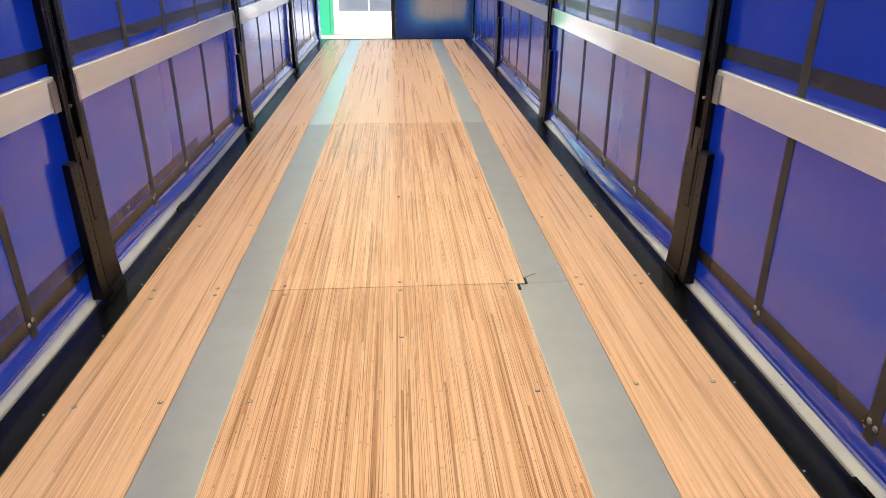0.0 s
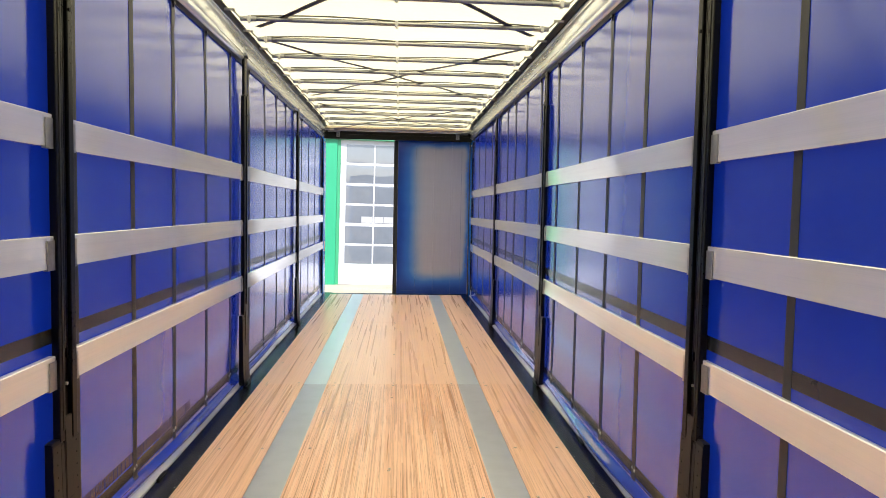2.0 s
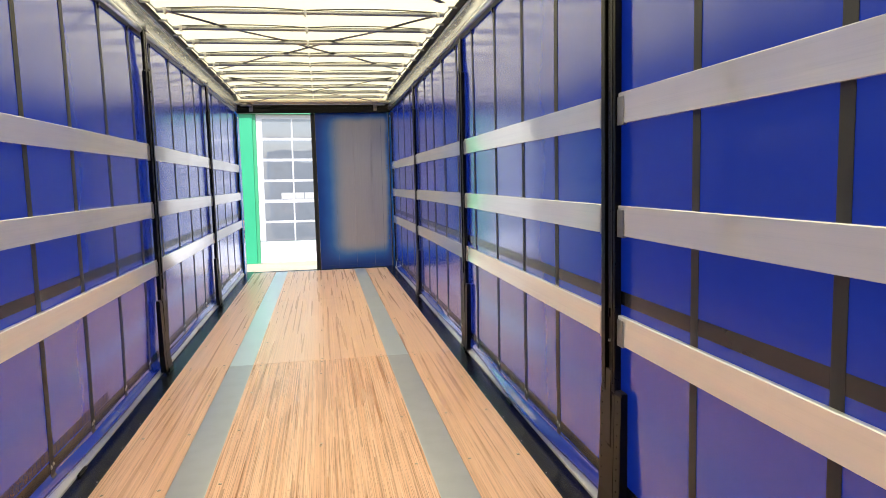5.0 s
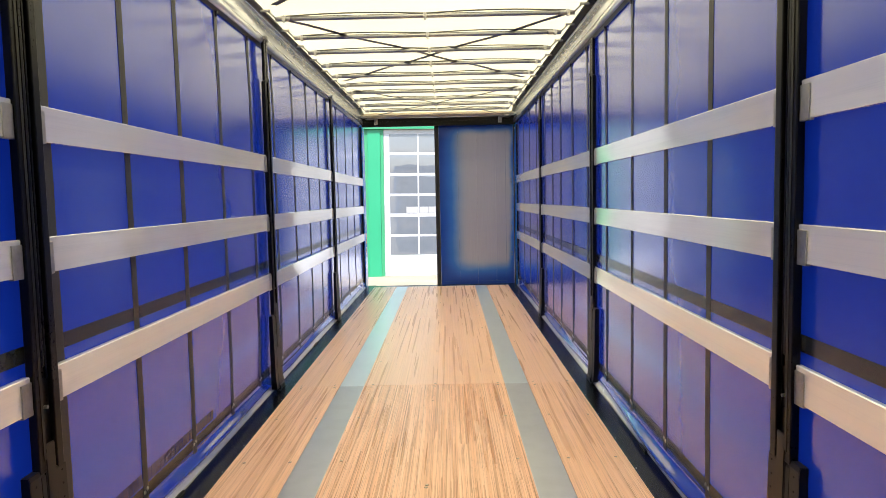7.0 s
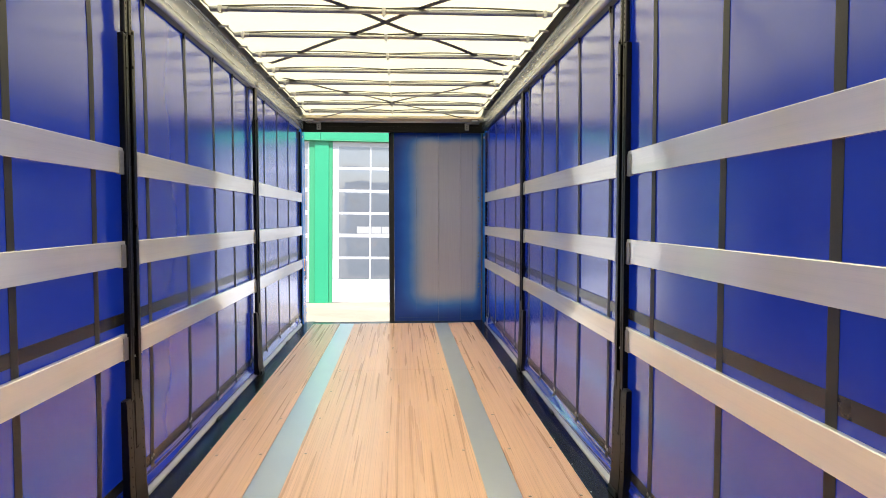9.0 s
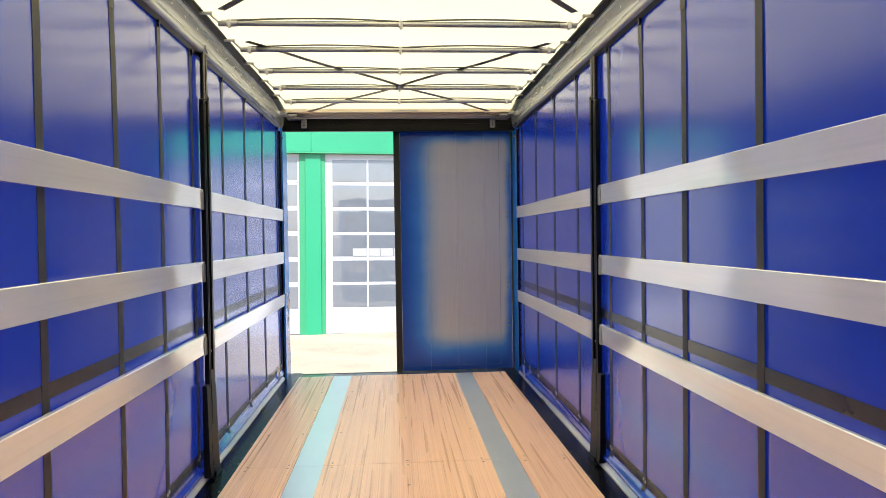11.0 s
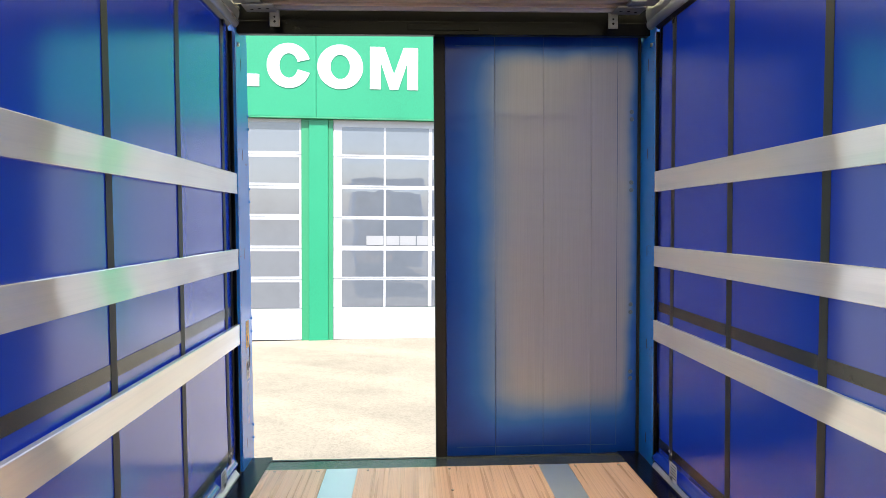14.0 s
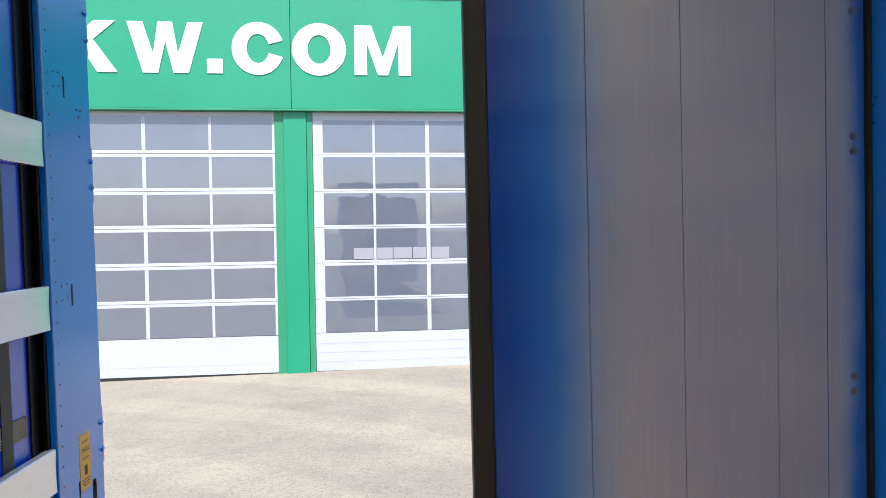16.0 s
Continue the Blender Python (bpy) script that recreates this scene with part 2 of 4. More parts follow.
def pavement_material():
    """Coarse worn concrete: exposed grit, grey wear, pale swept tyre arcs, yellowish dust by the building."""
    m, t, b, _ = shader("worn_concrete")
    big = grain(t, place(t), 0.55, 7, 0.62)
    mid = grain(t, place(t, (0.8, 1.2, 1)), 1.7, 7, 0.68)
    grit = grain(t, place(t), 36, 4, 0.8)
    speck = grain(t, place(t), 170, 2, 0.6)
    stain = calc(t, "MULTIPLY_ADD", mid, 0.55, calc(t, "MULTIPLY", big, 0.45))
    base = ramp(t, stain, (0.34, (0.200, 0.172, 0.130)), (0.46, (0.230, 0.198, 0.150)), (0.54, (0.250, 0.216, 0.162)), (0.66, (0.275, 0.238, 0.178)))
    w = t.nodes.new("ShaderNodeTexWave")
    w.wave_type = "RINGS"
    w.rings_direction = "Z"
    for k, v in (("Scale", 0.16), ("Distortion", 2.2), ("Detail", 3.0), ("Detail Scale", 0.6)):
        w.inputs[k].default_value = v
    off = t.nodes.new("ShaderNodeMapping")
    off.inputs["Location"].default_value = (7.0, -9.0, 0)
    g = t.nodes.new("ShaderNodeNewGeometry")
    t.links.new(g.outputs["Position"], off.inputs["Vector"])
    t.links.new(off.outputs[0], w.inputs["Vector"])
    arcs = ramp(t, w.outputs["Fac"], (0.60, (0.97, 0.97, 0.97)), (0.85, (1.14, 1.13, 1.10)))
    pits = ramp(t, grit, (0.38, 0.50), (0.49, 0.97), (0.64, 1.16))
    dots = ramp(t, speck, (0.40, 0.62), (0.50, 1.0), (0.62, 1.12))
    last = base
    for layer, much in ((arcs, 0.8), (pits, 0.55), (dots, 0.55)):
        mul = t.nodes.new("ShaderNodeMix")
        mul.data_type, mul.blend_type = "RGBA", "MULTIPLY"
        mul.inputs[0].default_value = much
        t.links.new(last, mul.inputs[6])
        t.links.new(layer, mul.inputs[7])
        last = mul.outputs[2]
    t.links.new(last, b.inputs["Base Color"])
    b.inputs["Roughness"].default_value = 0.9
    relief(t, b, grit, 0.2, 0.003)
    return m


BAMBOO = bamboo_material("laminated_bamboo", 0.52, (0.99, 0.970, 0.93), (1.04, 1.03, 0.99), 1.6)
STREAKY_BAMBOO = bamboo_material("streaky_laminated_bamboo", 0.95, (0.94, 0.905, 0.875), (1.0, 0.97, 0.94), 1.6)
DIRTY_BAMBOO = bamboo_material("dirty_laminated_bamboo", 1.0, (0.84, 0.79, 0.74), (0.90, 0.86, 0.81), 1.5)
PALE_BAMBOO = bamboo_material("pale_laminated_bamboo", 0.3, (0.97, 0.965, 0.97), (1.01, 1.005, 1.01), 1.7)
BLUE_SHEET = tarpaulin_material("blue_curtain_sheet", (0.003, 0.022, 0.285), (0.002, 0.008, 0.090), 0.17, 0.86)
HEM_SHEET = tarpaulin_material("blue_curtain_hem", (0.003, 0.022, 0.285), (0.002, 0.008, 0.090), 0.12, 0.2, 1.0, 1.7)
ROOF_SHEET = roof_material()
STRAP = surface("grey_webbing", (0.036, 0.037, 0.039), 0.5, vary=0.2, fine=180, bump=0.15)
STRAP_HEAD = surface("paler_webbing", (0.060, 0.060, 0.060), 0.45, vary=0.15, fine=160, bump=0.1)
BAND = surface("grey_coated_band", (0.036, 0.037, 0.039), 0.22, vary=0.05, fine=20, bump=0, ior=1.65, spread=0.03)
SLAT = board_material()
RAIL = surface("mill_aluminium", (0.78, 0.82, 0.90), 0.17, 0.5, vary=0.02, coarse=1.2, fine=14, bump=0.01, spread=0.04)
TUBE = surface("bow_aluminium", (0.35, 0.35, 0.365), 0.36, 0.5, vary=0.15, fine=80, bump=0.03)
BOW_ROD = surface("dark_bow_rod", (0.07, 0.066, 0.06), 0.5, 0.2, vary=0.15, fine=80, bump=0.03)
CLIP = surface("pale_bow_clip", (0.50, 0.50, 0.51), 0.4, 0.2, vary=0.1, fine=80, bump=0.03)
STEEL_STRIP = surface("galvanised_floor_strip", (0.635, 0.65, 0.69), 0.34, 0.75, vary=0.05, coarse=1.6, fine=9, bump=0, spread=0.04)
# far strips: reflected daylight is put into the paler, bluer base colour
SHEEN_STRIP = surface("smooth_sheen_tinted_floor_strip", (0.82, 0.88, 0.92), 0.33, 0.75, vary=0.02, coarse=0.3, fine=2, bump=0, spread=0.015)
GALVANISED = surface("galvanised_edge", (0.88, 0.87, 0.86), 0.24, 0.15, vary=0.04, coarse=5, fine=18, bump=0.05)
BLACK_STEEL = surface("black_powder_coat", (0.002, 0.002, 0.0025), 0.30, 0.0, vary=0.2, fine=120, bump=0.02, ior=1.3)
BLACK_RAIL = surface("black_painted_rail", (0.005, 0.005, 0.006), 0.24, 0.0, vary=0.1, coarse=2, fine=90, bump=0.01, spread=0.04, ior=1.38)
BROWN_PLATE = surface("dark_bronze_plate", (0.010, 0.0088, 0.0072), 0.40, 0.0, vary=0.2, fine=140, bump=0.04, ior=1.36)
POCKET = surface("zinc_pocket", (0.34, 0.34, 0.34), 0.42, 0.7, vary=0.12, fine=60, bump=0.05)
RUBBER = surface("black_rubber", (0.012, 0.012, 0.012), 0.6, vary=0.2, fine=90, bump=0.1)
BLUE_PAINT = surface("blue_gloss_paint", (0.016, 0.22, 0.80), 0.20, vary=0.08, coarse=1.2, fine=200, bump=0.01, ior=2.1, spread=0.05)
BEAD = surface("dull_blue_bead", (0.075, 0.14, 0.30), 0.4, 0.2, vary=0.1, fine=120, bump=0)
BOLT = surface("zinc_bolt", (0.55, 0.54, 0.52), 0.35, 0.9, vary=0.1, fine=200, bump=0.05)
DULL_BOLT = surface("dull_blue_grey_bolt", (0.16, 0.22, 0.32), 0.4, 0.4, vary=0.15, fine=200, bump=0.05)
POST_HEAD = surface("brown_grey_steel", (0.075, 0.068, 0.060), 0.35, 0.3, vary=0.15, fine=120, bump=0.04)
ROOF_STRAP = surface("dark_roof_webbing", (0.085, 0.080, 0.074), 0.6, vary=0.2, fine=180, bump=0.15)
# darker sheet blue, for the shadow of a strip outside the curtain
SHADOW_BLUE = surface("dull_blue_shadow_bar", (0.014, 0.024, 0.135), 0.22, vary=0.1, coarse=1, fine=100, bump=0, spread=0.04, ior=1.5)
SCREW_RIM = surface("dark_screw_recess", (0.07, 0.055, 0.042), 0.6, 0.0, vary=0.1, fine=200, bump=0)
SCREW = surface("worn_screw", (0.66, 0.60, 0.52), 0.5, 0.15, vary=0.2, fine=300, bump=0.1)
HOLE = surface("punched_hole", (0.004, 0.004, 0.005), 0.9, vary=0.1, bump=0)
SILL = surface("painted_sill_steel", (0.13, 0.15, 0.145), 0.20, 0.6, vary=0.08, coarse=2, fine=30, bump=0, spread=0.05)
ENDPLATE = surface("beige_roof_carriage", (0.60, 0.53, 0.42), 0.35, 0.35, vary=0.12, fine=60, bump=0.03, stretch=(0.02, 1, 1))
WHITE_WALL = surface("white_wall_panel", (0.82, 0.81, 0.79), 0.5, vary=0.06, bump=0.03)
GREEN = surface("green_cladding", (0.011, 0.205, 0.102), 0.42, vary=0.07, coarse=0.7, fine=30, bump=0.02)
GREEN_EDGE = surface("pale_green_trim", (0.020, 0.190, 0.088), 0.45, vary=0.08, coarse=0.7, fine=30, bump=0.02)
WHITE_PAINT = surface("white_door_paint", (0.37, 0.38, 0.415), 0.4, vary=0.05, coarse=1.0, fine=40, bump=0.03)
PALE_SHEET = surface("pale_grey_sheet", (0.24, 0.245, 0.26), 0.4, vary=0.05, bump=0)
LETTER = surface("white_letter_film", (0.62, 0.63, 0.65), 0.4, vary=0.03, bump=0)
MILKY = surface("milky_acrylic", (0.105, 0.116, 0.138), 0.10, vary=0.05, coarse=0.9, fine=3, bump=0, ior=1.95, spread=0.04)
CLEAR = surface("grey_acrylic_pane", (0.10, 0.113, 0.137), 0.02, vary=0.05, coarse=1.1, fine=4, bump=0, ior=1.9, spread=0.02)
YELLOW = surface("yellow_label_film", (0.85, 0.46, 0.03), 0.4, vary=0.08, bump=0)
PAPER = surface("white_label", (0.75, 0.75, 0.75), 0.4, vary=0.05, bump=0)
INK = surface("label_ink", (0.05, 0.05, 0.06), 0.5, vary=0.1, bump=0)
CONCRETE = pavement_material()
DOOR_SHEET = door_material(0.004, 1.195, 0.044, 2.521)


# ---- mesh helpers ----
def box(bm, x0, x1, y0, y1, z0, z1, bevel=0.0):
    lo, hi = Vector((min(x0, x1), min(y0, y1), min(z0, z1))), Vector((max(x0, x1), max(y0, y1), max(z0, z1)))
    made = bmesh.ops.create_cube(bm, size=1.0, matrix=Matrix.Translation((lo + hi) / 2) @ Matrix.Diagonal((*(hi - lo), 1)))
    if bevel:
        edges = {e for v in made["verts"] for e in v.link_edges}
        bmesh.ops.bevel(bm, geom=list(edges), offset=bevel, segments=2, affect="EDGES", profile=0.6)
    return bm


def block(x0, x1, y0, y1, z0, z1, bevel=0.0):
    return box(bmesh.new(), x0, x1, y0, y1, z0, z1, bevel)


def rod(bm, a, b, radius, sides=10, radius2=None):
    a, b = Vector(a), Vector(b)
    turn = (b - a).to_track_quat("Z", "Y").to_matrix().to_4x4()
    bmesh.ops.create_cone(bm, cap_ends=True, segments=sides, radius1=radius, radius2=radius if radius2 is None else radius2, depth=(b - a).length,
                          matrix=Matrix.Translation((a + b) / 2) @ turn)
    return bm


def extrude_y(points, y0, y1, steps=1):
    """A closed section in x and z, drawn along y."""
    bm = bmesh.new()
    rings = [[bm.verts.new((x, y0 + (y1 - y0) * k / steps, z)) for x, z in points] for k in range(steps + 1)]
    n = len(points)
    for a, b in zip(rings, rings[1:]):
        for i in range(n):
            bm.faces.new((a[i], a[(i + 1) % n], b[(i + 1) % n], b[i]))
    bm.faces.new(rings[0]), bm.faces.new(rings[-1])
    bmesh.ops.recalc_face_normals(bm, faces=bm.faces)
    return bm


def sheet(f, us, vs, flip=False):
    """An open sheet of points f(u, v)."""
    bm = bmesh.new()
    grid = [[bm.verts.new(f(u, v)) for v in vs] for u in us]
    for a, b in zip(grid, grid[1:]):
        for i in range(len(vs) - 1):
            q = (a[i], b[i], b[i + 1], a[i + 1])
            bm.faces.new(q[::-1] if flip else q)
    return bm


def ribbon(points, across, width, thick):
    """A flat band along points, across: its width's direction."""
    bm = bmesh.new()
    across = Vector(across).normalized()
    rings = []
    for i, p in enumerate(points):
        p = Vector(p)
        d = (Vector(points[min(i + 1, len(points) - 1)]) - Vector(points[max(i - 1, 0)])).normalized()
        n = d.cross(across).normalized() * thick / 2
        s = across * width / 2
        rings.append([bm.verts.new(p + q) for q in (-s - n, s - n, s + n, -s + n)])
    for a, b in zip(rings, rings[1:]):
        for i in range(4):
            bm.faces.new((a[i], a[(i + 1) % 4], b[(i + 1) % 4], b[i]))
    bm.faces.new(rings[0]), bm.faces.new(rings[-1])
    bmesh.ops.recalc_face_normals(bm, faces=bm.faces)
    return bm


def mesh_of(name, bm, material, smooth=False):
    me = bpy.data.meshes.new(name)
    bm.to_mesh(me)
    bm.free()
    me.materials.append(material)
    if smooth:
        me.polygons.foreach_set("use_smooth", [True] * len(me.polygons))
    return me


def part(name, bm, material, parent, label="", smooth=False):
    ob = new(name, bm if isinstance(bm, bpy.types.Mesh) else mesh_of(name, bm, material, smooth))
    ob.parent = parent
    return tagged(ob, label)


def thing(name, label, category, group="", kind="", at=(0, 0, 0)):
    ob = new(name)
    ob.empty_display_size = 0.1
    ob.location = at
    return tagged(ob, label, category, group, kind)


def solid(name, bm, material, label, category, group="", kind="", smooth=False):
    return tagged(new(name, mesh_of(name, bm, material, smooth)), label, category, group, kind)


# ---- the plan ----
FRONT, BACK = -2.05, 11.480                 # floor from headboard to rear sill
JOINTS = [-0.11, 2.843, 5.785, 8.73]        # cross joints of the floor panels
FLOOR_X = 1.074
SLAT_X = {-1: 1.199, 1: 1.213}              # inner faces of the side boards
SLAT_THICK = {-1: 0.025, 1: 0.0195}
LEAN = {-1: ((0.0, 0.0), (2.893, 0.002), (5.775, -0.010), (8.645, 0.0), (11.47, 0.004)),
        1: ((0.0, -0.006), (2.873, -0.006), (5.815, 0.006), (8.642, 0.002), (11.42, -0.004))}   # how far the sides bow outwards
SHEET_X = 1.235
POSTS = {-1: (2.893, 5.775, 8.645), 1: (2.873, 5.815, 8.642)}
SLAT_END = {-1: 11.47, 1: 11.42}
SLAT_Z = ((0.770, 0.888), (1.206, 1.325), (1.640, 1.759))
SLAT_DROP = ((0.004, 0.004), (0.004, 0.002), (0.004, 0.008), (0.012, 0.022))      # how much lower the boards sit, bay by bay, at both ends
STRAPS = {-1: (1.70, 2.36, 3.053, 3.633, 4.212, 4.850, 5.474, 6.105, 6.760, 7.398, 7.945, 8.495, 9.188, 9.900, 10.595, 11.315),
          1: (1.66, 2.280, 2.985, 3.576, 4.146, 4.784, 5.436, 6.080, 6.722, 7.360, 7.862, 8.412, 9.120, 9.820, 10.520, 11.20)}
GROUND = -0.985
FACADE = 21.342


def bow(side, y):
    pts = LEAN[side]
    for (ya, a), (yb, b) in zip(pts, pts[1:]):
        if y <= yb:
            return a + (b - a) * max(0.0, (y - ya) / (yb - ya))
    return pts[-1][1]



# ---- setting: ground, headboard ----
bm = bmesh.new()
bmesh.ops.create_grid(bm, x_segments=40, y_segments=40, size=400)
for v in bm.verts:
    v.co.z = GROUND
solid("ground", bm, CONCRETE, "pale worn concrete yard with dirt and tyre stains", "ground", kind="structure")
solid("wall_front", block(-1.30, 1.30, FRONT - 0.06, FRONT, -0.15, 2.80, 0.004), WHITE_WALL, "plain white headboard panel closing the trailer", "wall", kind="structure")

# ---- floor ----
floor = tagged(new("floor", mesh_of("floor", block(-1.19, 1.19, FRONT, BACK, -0.12, -0.030), BLACK_STEEL)), "bamboo trailer floor with two galvanised strips", "floor", kind="structure")


def screw_mesh():
    """A countersunk cross-head screw: dark rim, paler head, dark cross."""
    bm = bmesh.new()
    bmesh.ops.create_cone(bm, cap_ends=True, segments=14, radius1=0.0088, radius2=0.0084, depth=0.0016)
    bmesh.ops.create_cone(bm, cap_ends=True, segments=14, radius1=0.0070, radius2=0.0066, depth=0.0028)
    box(bm, -0.0036, 0.0036, -0.0008, 0.0008, 0.0010, 0.0018)
    box(bm, -0.0008, 0.0008, -0.0036, 0.0036, 0.0010, 0.0018)
    for f in bm.faces:
        f.material_index = 0 if len(f.verts) == 14 and f.calc_center_median().z > 0.0012 else 1
    me = mesh_of("screw", bm, SCREW)
    me.materials.append(SCREW_RIM)
    return me


SCREW_MESH = screw_mesh()
edges = [FRONT, *JOINTS, BACK]
for y0, y1 in zip(edges, edges[1:]):
    near = y1 == JOINTS[1]
    mid_r = 0.494 if y1 <= JOINTS[1] else 0.538
    lanes = ((-FLOOR_X, -0.7185, (-1.012, -0.757)), (-0.533, mid_r, (-0.476, 0.004, 0.437 if near else 0.482)), (0.7195, FLOOR_X, (0.760, 1.018)))
    for x0, x1, columns in lanes:
        gap = 0.0024 if x0 == -0.533 else 0.0004
        panel = part("floor_panel", block(x0, x1, y0 + gap, y1 - gap, -0.028, 0.0, 0.0012 if x0 == -0.533 else 0.0004), PALE_BAMBOO if y0 > 5.5 else DIRTY_BAMBOO if near and x0 == -0.533 else STREAKY_BAMBOO if x0 == -0.533 else BAMBOO, floor,
                     "pale laminated bamboo board" if y0 > 5.5 else "pale brown laminated bamboo board")
        count = 5 if y1 - y0 > 2.5 else 3
        for c, x in enumerate(columns):
            for k in range(count):
                y = y0 + 0.035 + (y1 - y0 - 0.07) * k / (count - 1) + random.uniform(-0.01, 0.01)
                if c == 1 and len(columns) == 3 and 0 < k < count - 1:
                    y += 0.36 if k % 2 else -0.34
                s = part("screw", SCREW_MESH, None, panel)
                s.location = (x + random.uniform(-0.006, 0.006), y, 0.0003)
                s.rotation_euler.z = random.uniform(0, 3)
    for x0, x1 in ((-0.7165, -0.535), (mid_r + 0.002, 0.7175)):
        tight = 0.0 if x0 < 0 and y0 < 5.5 else 0.001
        part("steel_strip", block(x0, x1, y0 + tight, y1 - (tight if y1 < 5.5 else 0.001), -0.028, -0.0006, 0.0008), *((STEEL_STRIP, floor, "dull galvanised steel strip") if y0 < 5.5 else (SHEEN_STRIP, floor, "smooth steel strip coloured paler and bluer for reflected daylight")))
    for x in (-0.534, mid_r + 0.001):
        part("strip_lip", block(x - 0.0016, x + 0.0016, y0 + 0.003, y1 - 0.003, -0.02, 0.0012, 0.0004), PAPER, floor, "thin pale sealing lip")
# torn sealing strip at the near joint
bm = bmesh.new()
box(bm, 0.494, 0.506, 2.775, 2.83, 0.0002, 0.0035, 0.001)
box(bm, 0.531, 0.542, 2.834, 2.885, 0.0002, 0.004, 0.001)
box(bm, 0.497, 0.54, 2.827, 2.832, 0.0002, 0.002)
rod(bm, (0.540, 2.885, 0.004), (0.590, 2.912, 0.008), 0.0012, 6)
part("seal_strip", bm, RUBBER, floor, "torn black sealing strip")

for side in (-1, 1):
    s = side
    rail = solid("side_rail", extrude_y([(s * 1.0765, -0.10), (s * 1.0765, -0.004), (s * 1.081, -0.0005), (s * 1.204, -0.003), (s * 1.209, -0.008), (s * 1.209, -0.10)], FRONT, 11.70),
                 BLACK_RAIL, "glossy black floor side rail beside the bamboo boards", "rail", "floor side rails", "structure")
    bm = bmesh.new()
    for k in range(26):
        y = 0.4 + 0.42 * k + random.uniform(-0.03, 0.03)
        rod(bm, (s * 1.086, y, -0.002), (s * 1.086, y, 0.0015), 0.0035, 8)
    part("rivet", bm, BOLT, rail, "small bright rivets")["kind"] = "stuff"
    edge = solid("edge_profile", extrude_y([(s * 1.2095, -0.03), (s * 1.2095, 0.002), (s * 1.213, 0.008), (s * 1.226, 0.024), (s * 1.231, 0.032), (s * 1.234, 0.032), (s * 1.234, -0.03)], FRONT, 11.42, 60),
                 GALVANISED, "pale galvanised edge profile under the curtain hem", "edge profile", "galvanised edge profiles", "structure")
    bm = bmesh.new()
    for k in range(34):
        y = 0.6 + 0.31 * k + random.uniform(-0.12, 0.12)
        rod(bm, (s * 1.2215, y, 0.0165), (s * 1.2195, y, 0.0185), random.uniform(0.004, 0.007), 10, 0.003)
    part("rivet_head", bm, GALVANISED, edge, "small domed rivet heads", True)["kind"] = "stuff"
    # small locking clips
    for y in ((1.57, 4.42, 7.30, 10.2) if s > 0 else (3.90, 7.30, 10.2)):
        bm = block(s * 1.192, s * 1.206, y - 0.06, y + 0.06, -0.002, 0.010, 0.003)
        box(bm, s * 1.196, s * 1.202, y - 0.045, y + 0.02, 0.009, 0.016, 0.002)
        part("locking_clip", bm, BLACK_STEEL, rail)


# ---- curtains ----
def sheet_in(side, y, z):
    """How far the curtain sheet leans inwards at y, z."""
    hold = min(1.0, max(0.0, (z - 0.12) / 0.4)) * min(1.0, max(0.0, (2.52 - z) / 0.4))
    d = -bow(side, y) * hold * hold * (3 - 2 * hold) + 0.0016 * math.sin(1.3 * y + 2 * side) * math.sin(1.1 * z + 0.4) + 0.0004 * math.sin(5.1 * y + 1.7 * z)
    if z > 0.4:
        return d
    wave = 0.057 + 0.010 * math.sin(0.9 * y + side) + 0.006 * math.sin(2.7 * y)
    bay = (y - POSTS[side][0]) / 2.9
    slack = 0.028 + (0.026 * math.sin(math.pi * (bay % 1.0)) ** 2 if bay > 0 else 0.0)
    fold = math.exp(-((z - wave) / 0.027) ** 2) * (0.72 + 0.28 * math.sin(1.7 * y + 1.1 * side))
    fold2 = math.exp(-((z - wave - 0.042 - 0.012 * math.sin(1.3 * y)) / 0.011) ** 2) * max(0.0, math.sin(2.1 * y + 0.6))
    fold3 = math.exp(-((z - wave + 0.030) / 0.009) ** 2) * (0.5 + 0.5 * math.sin(2.9 * y + 2))
    hem = 0.006 * max(0.0, min(1.0, (0.06 - z) / 0.06))
    return d + slack * fold + 0.007 * fold2 + 0.007 * fold3 - hem


def sheet_point(side, y, z, off=0.0):
    return (side * (SHEET_X - sheet_in(side, y, z) - off), y, z)


